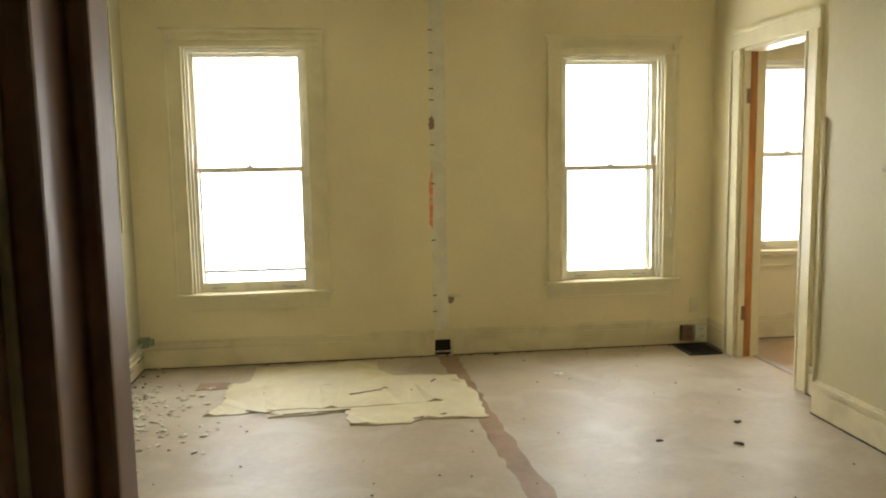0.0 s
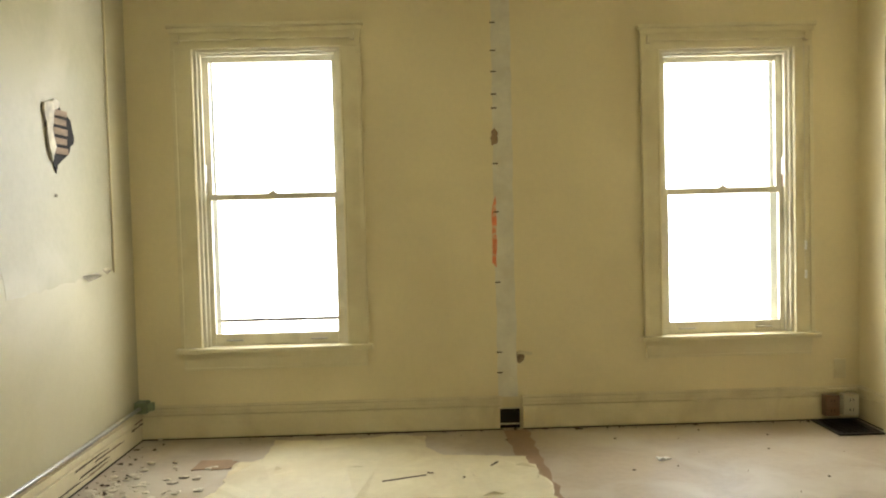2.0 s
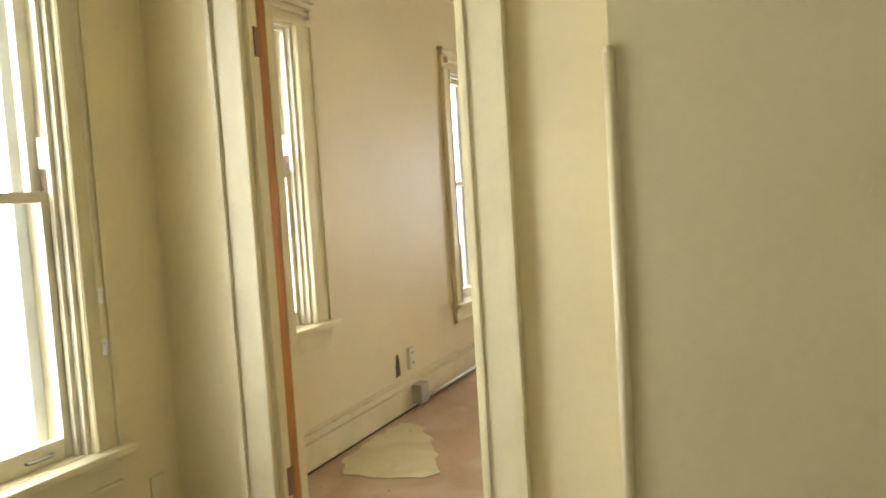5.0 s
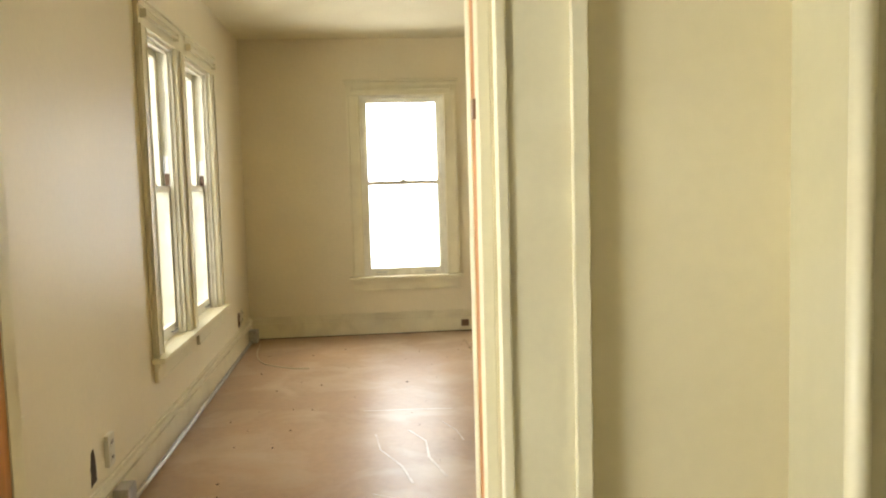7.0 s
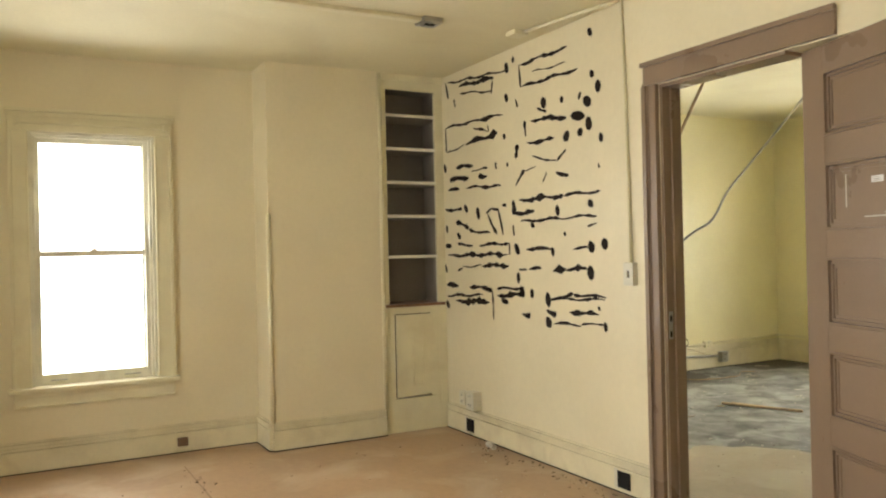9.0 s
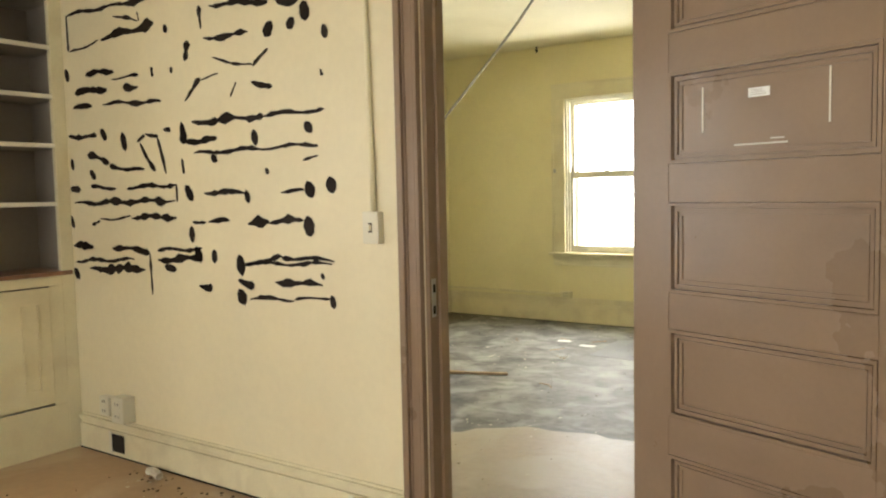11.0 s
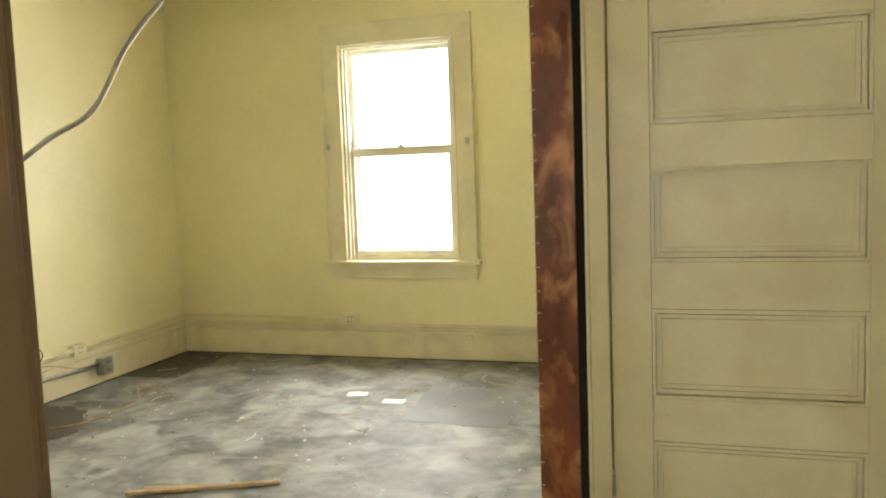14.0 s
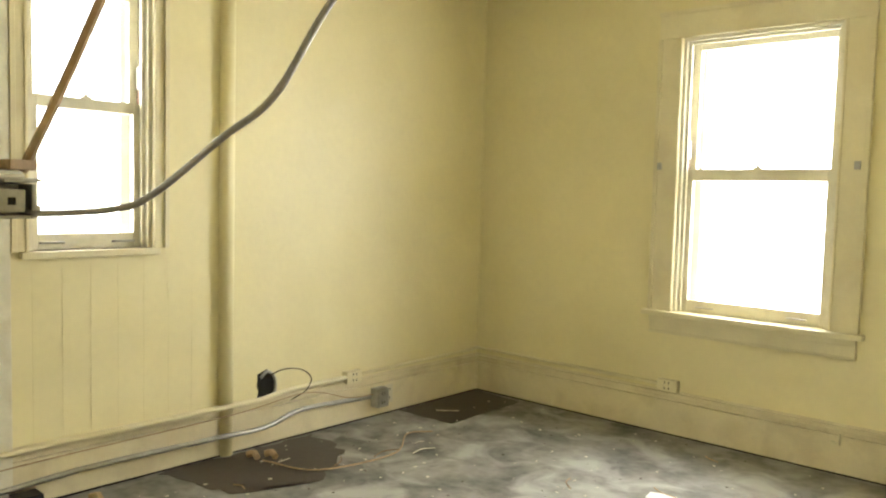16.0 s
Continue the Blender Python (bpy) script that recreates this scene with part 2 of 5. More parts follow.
wall("wall_north_a", WALL_A, -1.1, AE + 0.07, AN, AN + 0.22, H, "x", [(-0.428, 0.412, 0.53, 2.245), (2.252, 3.032, 0.525, 2.185)])
wall("wall_north_b", WALL_B, AE + 0.07, 10.2, BN, BN + 0.22, H, "x", [(3.72, 4.46, 0.70, 2.15), (6.37, 6.99, 0.52, 2.16), (7.21, 7.95, 0.52, 2.16)])
wall("wall_west_a", WALL_W_DARK, AW - 0.2, AW, -1.6, AN, H, "y")
wall("wall_door_a_b", WALL_A, AE, BW - 0.02, 4.22, AN, H, "y", [(4.69, 5.47, 0, 2.17)])
tagged(part("wall_door_b_face", boxes((BW - 0.02, BW, 5.47, BN, 0, H), (BW - 0.02, BW, BS, 4.69, 0, H), (BW - 0.02, BW, 4.69, 5.47, 2.17, H)), WALL_B), "warm cream plaster wall", "wall", kind="structure")
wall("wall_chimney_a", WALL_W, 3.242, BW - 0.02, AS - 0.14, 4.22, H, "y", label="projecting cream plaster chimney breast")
wall("wall_south_a", WALL_A, AW, 3.242, AS - 0.14, AS, H, "x", [(HX, HX + 0.84, 0, 2.13)])
wall("wall_east_b", WALL_B, BE, BE + 0.22, BS, BN, H, "y", [(4.174, 4.93, 0.53, 2.15)])
wall("wall_south_b", WALL_B, 3.3, 10.2, 2.062, BS, H, "x", [(5.60, 6.773, 0, 2.15)])
wall("wall_north_c", WALL_C, 3.3, 10.2, CN, 2.062, HC, "x", [(5.60, 6.773, 0, 2.15)])
# Added, unseen: stops light leaking through the widened opening behind the door leaf.
tagged(part("wall_leak_filler", boxes((5.50, 5.985, 1.93, 1.975, 0, 2.2)), WALL_C), "unseen filler wall blocking light behind the open door", "wall", kind="structure")
wall("wall_breast_b", WALL_B, 9.06, BE, 2.655, 3.496, H, "y", label="cream plaster chimney breast")
wall("wall_east_c", WALL_C, CE, CE + 0.2, CS - 0.2, CN, HC, "y", [(-0.345, 0.19, 1.045, 2.20)])
wall("wall_south_c", WALL_C, 5.0, CE, CS - 0.2, CS, HC, "x", [(7.75, 8.575, 0.70, 2.21)])
wall("wall_closet_face", WALL_C, 5.0, 6.575, CLO - 0.1, CLO, HC, "x", [(5.67, 6.483, 0, 2.195)])
wall("wall_closet_side", WALL_C, 6.575, 6.69, CS, CLO - 0.1, HC, "y")
wall("wall_west_c", WALL_C, 4.9, 5.0, CS - 0.2, CN, HC, "y")
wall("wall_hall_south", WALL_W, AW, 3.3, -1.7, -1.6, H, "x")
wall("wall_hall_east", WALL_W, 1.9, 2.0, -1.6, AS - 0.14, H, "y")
for nm, r in (("floor_a", (AW, BW - 0.06, -1.6, AN)), ("floor_b", (BW - 0.06, BE, 2.062, BN)), ("floor_c", (5.0, CE, CS, 2.062))):
    mt, lb = {"floor_a": (FLOOR_A, "worn grey-beige sheet flooring"), "floor_b": (FLOOR_B, "scuffed brown hardboard floor"), "floor_c": (FLOOR_C, "dusty grey torn linoleum floor")}[nm]
    tagged(part(nm, boxes((*r, -0.1, 0)), mt), lb, "floor", kind="structure")
tagged(part("ceiling_1", boxes((-1.1, 10.3, 2.062, 6.3, H, H + 0.2), (-1.1, 4.9, -1.8, 2.062, H, H + 0.2)), CEIL), "cream painted plaster ceiling", "ceiling", kind="structure")
tagged(part("ceiling_2", boxes((4.9, 10.3, -3.0, 2.061, HC, HC + 0.11)), CEIL), "yellow-cream stained plaster ceiling", "ceiling", kind="structure")
tagged(part("ground", boxes((-400, 400, -400, 400, -0.7, -0.6)), SOIL), "dull green ground outside", "ground", kind="structure")


def baseboard(x0, y0, x1, y1, h=0.197, t=0.022, mat=BASE):
    """Board with a stepped cap along the line, to the left of which the room lies."""
    L = math.hypot(x1 - x0, y1 - y0)
    bm = boxes((0, L, 0, t, 0.006, h - 0.058), (0, L, 0, t * 0.7, h - 0.055, h - 0.036), (0, L, 0, t * 1.15, h - 0.033, h - 0.012), (0, L, 0, t * 0.5, h - 0.0115, h))
    ob = part("baseboard", bm, mat, bevel=0.003)
    ob.matrix_basis = pose(x0, y0, 0, 0, 0, math.degrees(math.atan2(y1 - y0, x1 - x0)))
    tagged(ob, "cream painted moulded wooden baseboard", "baseboard", "baseboards", "structure")
    gap = part("floor_gap", boxes((0, L, 0.002, t + 0.004, 0.0005, 0.006)), VOID)
    gap.matrix_basis = ob.matrix_basis
    return tagged(gap, "dark gap under the baseboard", "gap", "floor gaps", "structure")


baseboard(1.30, AN, AW, AN), baseboard(AE, AN, 1.42, AN)
baseboard(AW, AN, AW, 0.76, 0.17)
baseboard(AE, 5.62, AE, AN), baseboard(3.242, AS, 3.242, 4.22), baseboard(3.242, 4.22, AE, 4.22), baseboard(AE, 4.22, AE, 4.60)
baseboard(BE, BN, BW, BN), baseboard(BE, 3.496, BE, BN), baseboard(9.06, 3.496, BE, 3.496), baseboard(9.06, 2.655, 9.06, 3.496)
baseboard(6.872, BS, 9.06, BS, 0.19), baseboard(BW, BS, 5.58, BS), baseboard(BW, BN, BW, 5.6), baseboard(BW, 4.6, BW, BS)
baseboard(CE, CS, CE, CN, 0.25), baseboard(6.69, CS, CE, CS, 0.25), baseboard(CE, CN, 6.875, CN, 0.25), baseboard(6.69, CLO - 0.1, 6.69, CS, 0.25)


# ---------- windows ----------
def window(name, label, m, w, z0, z1, mid, cas=0.14, cap=True, stool=True, light=1.0, rail=True, bar=False, left=True, right=True, depth=0.2, hh=0.118, mr=0.018):
    W = thing(name, label, "window", m, "windows", "structure")
    a = w / 2
    for s, on, nm in ((-1, left, "casing"), (1, right, "casing")):
        if on:
            part(nm, boxes((s * a, s * (a + cas), -0.022, -0.001, z0, z1), (s * (a + cas - 0.022), s * (a + cas), -0.034, -0.023, z0, z1), (s * (a + 0.002), s * (a + 0.014), -0.028, -0.023, z0, z1)), TRIM, W, bevel=0.003)
    hx0, hx1 = -a - (cas if left else 0), a + (cas if right else 0)
    part("head_casing", boxes((hx0, hx1, -0.022, -0.001, z1 + 0.001, z1 + hh)), TRIM, W, bevel=0.003)
    if cap:
        part("head_cap", boxes((hx0 - 0.02, hx1 + 0.02, -0.045, -0.001, z1 + hh + 0.001, z1 + hh + 0.022), (hx0 - 0.008, hx1 + 0.008, -0.032, -0.023, z1 + hh - 0.03, z1 + hh)), TRIM, W, bevel=0.004)
    else:
        part("head_cap", boxes((hx0, hx1, -0.034, -0.023, z1 + hh - 0.022, z1 + hh)), TRIM, W, bevel=0.003)
    if rail:
        part("shade_rail", boxes((hx0 + 0.05, hx1 - 0.05, -0.05, -0.028, z1 + 0.045, z1 + 0.06)), TRIM, W, "thin painted roller shade rail", bevel=0.002)
        for s in (hx0 + 0.045, hx1 - 0.045):
            part("shade_bracket", boxes((s - 0.012, s + 0.012, -0.055, -0.023, z1 + 0.032, z1 + 0.075)), TRIM, W, bevel=0.003)
    if stool:
        part("window_sill", boxes((hx0 - 0.025, hx1 + 0.025, -0.065, 0.0, z0 - 0.028, z0), (-a, a, 0.0, 0.06, z0 - 0.028, z0 - 0.001)), TRIM, W, bevel=0.005)
        part("apron", boxes((hx0 + 0.01, hx1 - 0.01, -0.02, -0.001, z0 - 0.13, z0 - 0.03), (hx0 + 0.01, hx1 - 0.01, -0.03, -0.021, z0 - 0.06, z0 - 0.03), (hx0 + 0.01, hx1 - 0.01, -0.026, -0.021, z0 - 0.13, z0 - 0.115)), TRIM, W, bevel=0.003)
    else:
        part("window_sill", boxes((-a - 0.03, a + 0.03, -0.03, 0.05, z0 - 0.03, z0)), TRIM, W, bevel=0.004)
    for s in (-1, 1):
        part("jamb", boxes((s * (a - 0.018), s * (a - 0.0005), 0.0, depth, z0, z1), (s * (a - 0.036), s * (a - 0.019), 0.022, 0.042, z0, z1)), SASH, W, bevel=0.002)
    part("head_jamb", boxes((-a + 0.019, a - 0.019, 0.0, depth, z1 - 0.018, z1 - 0.0005), (-a + 0.037, a - 0.037, 0.022, 0.042, z1 - 0.034, z1 - 0.019)), SASH, W, bevel=0.002)
    part("outer_sill", boxes((-a + 0.019, a - 0.019, 0.062, depth + 0.05, z0 - 0.03, z0 - 0.004)), SASH, W, bevel=0.002)
    i = a - 0.02
    st = 0.042
    for nm, y, b, t, lo, hi in (("lower_sash", 0.046, z0, mid + mr, 0.068, 2 * mr), ("upper_sash", 0.086, mid - mr, z1 - 0.019, 2 * mr, 0.04)):
        S = part(nm, boxes((-i, -i + st, y, y + 0.034, b, t), (i - st, i, y, y + 0.034, b, t), (-i + st, i - st, y + 0.001, y + 0.033, b, b + lo), (-i + st, i - st, y + 0.001, y + 0.033, t - hi, t)), SASH, W, bevel=0.003)
        pane = part("pane", boxes((-i + st - 0.005, i - st + 0.005, y + 0.015, y + 0.018, b + lo - 0.005, t - hi + 0.005)), GLASS, S, "clear window glass")
        pane.visible_shadow = False
        if nm == "lower_sash":
            bm = boxes((-0.02, 0.02, y + 0.004, y + 0.03, t, t + 0.01))
            cyl(bm, pose(0, y + 0.016, t + 0.016), 0.009, 0.012, 10)
            part("sash_lock", bm, IVORY, S, "painted sash lock")
            for s in (-1, 1):
                bm = sweep([(s * i * 0.62 - 0.045, y, b + 0.03), (s * i * 0.62 - 0.04, y - 0.016, b + 0.032), (s * i * 0.62 + 0.04, y - 0.016, b + 0.032), (s * i * 0.62 + 0.045, y, b + 0.03)], 0.005, 6, 4)
                part("sash_lift", bm, METAL, S, "small worn metal sash lift", smooth=True)
    for s in (-1, 1):
        part("sash_stop", boxes((s * (a - 0.036), s * (a - 0.019), 0.043, 0.075, mid + 0.09, mid + 0.19)), WHITE, W, "white sash stop block", bevel=0.002)
        part("sash_bracket", boxes((s * (a - 0.034), s * (a - 0.019), 0.045, 0.072, mid + 0.02, mid + 0.088)), BROWNPL, W, "dark metal sash bracket", bevel=0.002)
    for sd in (-1, 1):
        part("storm_frame", boxes((sd * (i - 0.045), sd * i, 0.165, 0.185, z0 + 0.03, z1 - 0.02)), STORM, W, "grey aluminium storm window frame", bevel=0.002)
    if bar:
        part("storm_rail", boxes((-i + 0.001, i - 0.001, 0.14, 0.155, z0 + 0.125, z0 + 0.145)), METAL, W, "grey storm window rail")
    window_light(m, w + 1.0, (z0 + z1) / 2 - 0.12, z1 - z0 + 0.9, 0.85 * light)
    return W


LBL = "cream painted double-hung sash window with bright panes"
window("window_1", LBL, pose(-0.008, AN, 0), 0.84, 0.53, 2.245, 1.40, 0.12, bar=True)
window("window_2", LBL, pose(2.642, AN, 0), 0.78, 0.525, 2.185, 1.365, 0.108)
window("window_3", LBL, pose(4.09, BN, 0), 0.74, 0.70, 2.15, 1.44, 0.14, light=0.8)
window("window_4", "paired cream sash window with bright panes", pose(6.68, BN, 0), 0.62, 0.52, 2.16, 1.36, 0.13, right=False, light=0.72)
window("window_5", "paired cream sash window with bright panes", pose(7.58, BN, 0), 0.74, 0.52, 2.16, 1.36, 0.14, left=False, light=0.72)
tagged(part("mullion", boxes((6.991, 7.209, BN - 0.022, BN - 0.001, 0.52, 2.278), (7.06, 7.14, BN - 0.036, BN - 0.023, 0.52, 2.16), (6.98, 7.22, BN - 0.045, BN - 0.0225, 2.279, 2.30), (6.96, 7.24, BN - 0.064, BN - 0.0225, 0.492, 0.5195)), TRIM, bevel=0.003), "cream painted mullion between paired windows", "trim", kind="structure")
window("window_6", LBL, pose(BE, 4.552, 0, 0, 0, -90), 0.756, 0.53, 2.15, 1.37, 0.112, light=1.05)
window("window_7", LBL, pose(8.1625, CS, 0, 0, 0, 180), 0.825, 0.70, 2.21, 1.465, 0.138, cap=False, rail=False, light=2.0, hh=0.15, mr=0.031)
window("window_8", "small cream sash window high in the wall", pose(CE, -0.0775, 0, 0, 0, -90), 0.535, 1.045, 2.20, 1.665, 0.07, cap=False, stool=False, rail=False, light=2.2, hh=0.066, mr=0.024)


# ---------- doorways ----------
def door_casing(name, label, m, w, h, cas, mat, depth, back=True, head=0.13, parts_extra=None):
    """Casing on the room side (local -y) and lining through the wall to y = depth."""
    D = thing(name, label, "door frame", m, kind="structure")
    a = w / 2
    for side, y0, y1, yb in ((0, -0.022, -0.001, -0.036), (1, depth + 0.001, depth + 0.022, depth + 0.036)):
        if side and not back:
            continue
        yo = y0 if not side else y1
        for s in (-1, 1):
            part("casing", boxes((s * (a + 0.004), s * (a + cas), y0, y1, 0, h + 0.002), (s * (a + cas - 0.025), s * (a + cas), yo, yb, 0, h + 0.002), (s * (a + 0.004), s * (a + 0.02), yo, (yo + yb) / 2, 0, h)), mat, D, bevel=0.003)
        part("head_casing", boxes((-a - cas, a + cas, y0, y1, h + 0.004, h + head), (-a - cas - 0.006, a + cas + 0.006, yo, yb, h + head - 0.026, h + head)), mat, D, bevel=0.003)
    return D


# doorway between the first and the second room
D1 = door_casing("door_1", "cream cased doorway with bare orange hinge jamb", pose(AE, 5.08, 0, 0, 0, -90), 0.78, 2.17, 0.14, TRIM, BW - AE)
TH = BW - AE
part("jamb", boxes((-0.39, -0.372, 0.001, 0.046, 0, 2.17), (-0.39, -0.372, 0.099, TH - 0.001, 0, 2.17)), TRIM, D1, bevel=0.002)
part("stripped_jamb", boxes((-0.3895, -0.374, 0.047, 0.098, 0, 2.165)), ORANGE, D1, "bare stripped orange-brown wood", bevel=0.002)
part("jamb", boxes((0.372, 0.39, 0.001, 0.044, 0, 2.17), (0.372, 0.39, 0.099, TH - 0.001, 0, 2.17)), TRIM, D1, bevel=0.002)
part("stripped_jamb", boxes((0.374, 0.3895, 0.045, 0.098, 0, 2.165)), ORANGE, D1, "bare stripped orange-brown wood", bevel=0.002)
part("head_jamb", boxes((-0.371, 0.371, 0.001, TH - 0.001, 2.152, 2.17)), TRIM, D1, bevel=0.002)
for z in (0.27, 1.80):
    part("hinge_mortise", boxes((-0.3715, -0.367, 0.02, 0.055, z, z + 0.1)), DARKWOOD, D1, "dark empty hinge mortise")
    part("strike_scar", boxes((0.367, 0.3715, 0.03, 0.05, z * 0.8, z * 0.8 + 0.03)), DARKWOOD, D1)
tagged(part("threshold", boxes((BW - 0.02, BW + 0.025, 4.71, 5.45, 0, 0.008)), METAL, bevel=0.002), "worn metal threshold strip", "threshold", kind="structure")

# hall doorway at the start
D0 = door_casing("door_2", "dark stained wooden hall doorway casing", pose(HX + 0.42, AS - 0.14, 0), 0.84, 2.13, 0.12, DARKWOOD, 0.14)
for s in (-1, 1):
    part("jamb", boxes((s * 0.402, s * 0.42, 0.001, 0.139, 0, 2.13), (s * 0.388, s * 0.401, 0.05, 0.09, 0, 2.11)), DARKWOOD, D0, bevel=0.003)
part("head_jamb", boxes((-0.401, 0.401, 0.001, 0.139, 2.112, 2.13)), DARKWOOD, D0, bevel=0.003)

# brown doorway to the third room
D2 = thing("door_3", "taupe brown painted doorway casing", "door frame", pose(6.3265, BS, 0, 0, 0, 180), kind="structure")
DT = BS - CN
for y0, y1, yb in ((-0.020, -0.001, -0.036), (DT + 0.020, DT + 0.001, DT + 0.036)):
    part("casing", boxes((-0.541, -0.449, y0, y1, 0, 2.152), (-0.541, -0.514, y0, yb, 0, 2.152), (-0.512, -0.504, y0, (y0 * 2 + yb) / 3, 0, 2.152), (-0.473, -0.466, y0, (y0 * 2 + yb) / 3, 0, 2.152), (-0.464, -0.449, y0, (y0 + yb) / 2, 0, 2.152)), BROWN, D2, bevel=0.002)
    part("head_casing", boxes((-0.541, 0.545, y0, y1, 2.154, 2.275), (-0.549, 0.553, y0, yb, 2.252, 2.275), (-0.541, 0.545, y0, (y0 + yb) / 2, 2.154, 2.168)), BROWN, D2, bevel=0.002)
part("jamb", boxes((-0.446, -0.428, 0.001, DT - 0.001, 0, 2.15)), BROWN, D2, bevel=0.002)
part("door_stop", boxes((-0.427, -0.415, 0.05, DT - 0.02, 0, 2.13)), BROWN, D2, bevel=0.003)
part("head_jamb", boxes((-0.427, 0.30, 0.001, DT - 0.001, 2.132, 2.15)), BROWN, D2, bevel=0.003)
part("strike_plate", boxes((-0.4275, -0.4255, 0.012, 0.038, 0.86, 1.0)), METAL, D2, "worn metal strike plate")
for z in (0.87, 0.95):
    part("strike_hole", boxes((-0.4253, -0.424, 0.018, 0.032, z, z + 0.03)), VOID, D2)


def panel_door(name, label, m, w, h, t, mat, panels, stile=0.115):
    """A leaf from x = 0 (hinge) to w, y from 0 to t, with rows of sunk panels."""
    D = thing(name, label, "door", m)
    zs = [0.02] + [z for p in panels for z in p] + [h]
    part("stile", boxes((0, stile, 0, t, 0.02, h)), mat, D, bevel=0.0015)
    part("stile", boxes((w - stile, w, 0, t, 0.02, h)), mat, D, bevel=0.0015)
    for a, b in zip(zs[::2], zs[1::2]):
        part("rail", boxes((stile + 0.0003, w - stile - 0.0003, 0.0005, t - 0.0005, a, b)), mat, D, bevel=0.0015)
    for a, b in panels:
        P = part("panel", boxes((stile + 0.001, w - stile - 0.001, t * 0.42, t * 0.58, a + 0.001, b - 0.001)), mat, D)
        for y0, y1, s in ((0.0, t * 0.42, -1), (t * 0.58, t, 1)):
            bm = bmesh.new()
            for k, (ins, d) in enumerate(((0.0, 1.12), (0.016, 0.6), (0.030, 0.3))):
                lo, hi = (y1 - (y1 - y0) * d, y1 - 0.0002) if s < 0 else (y0 + 0.0002, y0 + (y1 - y0) * d)
                x0, x1, c, e, q = stile + ins + 0.001, w - stile - ins - 0.001, a + ins + 0.001, b - ins - 0.001, 0.010
                bx(bm, x0, x0 + q, lo, hi, c, e), bx(bm, x1 - q, x1, lo, hi, c, e)
                bx(bm, x0 + q, x1 - q, lo, hi, c, c + q), bx(bm, x0 + q, x1 - q, lo, hi, e - q, e)
            part("moulding", bm, mat, P)
    return D


BP = [(0.22, 0.49), (0.61, 0.882), (0.993, 1.267), (1.383, 1.654), (1.77, 2.035)]
# hinged on the west jamb and swung wide open
DB = panel_door("panel_door", "taupe brown five-panel door standing wide open", pose(6.022, 2.026, 0, 0, 0, 160.9), 0.894, 2.145, 0.04, BROWN, BP, stile=0.136)
bm = bmesh.new()
cyl(bm, pose(0.826, 0.02, 0.93, 90), 0.027, 0.042, 20)
part("knob_hole", bm, VOID, DB, "round empty knob hole")
part("sticker", boxes((0.393, 0.457, 0.0145, 0.0165, 1.555, 1.580)), WHITE, DB, "small white printed paper label")
for k in range(3):
    part("print_line", boxes((0.402, 0.448 - 0.006 * k, 0.0138, 0.0144, 1.561 + 0.006 * k, 1.5623 + 0.006 * k)), SHELFGREY, DB)
for a in ((0.243, 0.249, 1.47, 1.60), (0.62, 0.625, 1.47, 1.61), (0.35, 0.51, 1.425, 1.430), (0.46, 0.50, 1.438, 1.442)):
    part("scuff", boxes((a[0], a[1], 0.0148, 0.0164, a[2], a[3])), SHELFEDGE, DB, "pale scuff mark", bevel=0.0005)
CP = [(0.20, 0.47), (0.60, 0.867), (1.004, 1.277), (1.399, 1.67), (1.80, 2.065)]
DC = panel_door("closet_door", "closed cream five-panel closet door", pose(6.479, CLO - 0.012, 0, 0, 0, 180), 0.805, 2.19, 0.045, TRIM, CP)
for z in (0.33, 1.93):
    bm = bmesh.new()
    for k in range(5):
        cyl(bm, pose(-0.004, -0.006, z - 0.04 + k * 0.02), 0.007, 0.017, 10)
    part("hinge", bm, METAL if z > 1 else IVORY, DC, "worn metal butt hinge", smooth=False)
DF = thing("door_4", "cream painted closet door casing", "door frame", pose(0, CLO, 0), kind="structure")
part("casing", boxes((6.483, 6.55, 0.0005, 0.016, 0, 2.20), (6.538, 6.55, 0.017, 0.022, 0, 2.20)), TRIM, DF, bevel=0.003)
part("casing", boxes((5.58, 5.668, 0.001, 0.016, 0, 2.20)), TRIM, DF, bevel=0.003)
part("head_casing", boxes((5.58, 6.559, 0.001, 0.018, 2.201, 2.31)), TRIM, DF, bevel=0.003)
ST = thing("corner_board", "mottled red-brown bare wood corner board with tacks", "trim", pose(0, CLO, 0))
part("board", boxes((6.577, 6.70, -0.03, 0.006, 0.03, 2.62)), BURL, ST, bevel=0.003)
part("dark_gap", boxes((6.551, 6.577, 0.0005, 0.0035, 0.0, 2.62)), VOID, ST, "dark open gap")
rt = random.Random(4)
for k in range(34):
    z = 0.1 + k * 0.075 + rt.uniform(-0.015, 0.015)
    part("tack", boxes((6.687, 6.705, 0.0055, 0.009, z, z + 0.003)), METAL, ST)
part("foot_block", boxes((6.56, 6.715, -0.02, 0.03, 0.0, 0.03)), PALEWOOD, ST, bevel=0.004)

# ---------- first room ----------
rng = random.Random(11)


def wall_thing(name, label, cat, bm, mat, m=None, bevel=0.0, group="", smooth=False):
    ob = part(name, bm, mat, bevel=bevel, smooth=smooth)
    if m is not None:
        ob.matrix_basis = m
    return tagged(ob, label, cat, group)


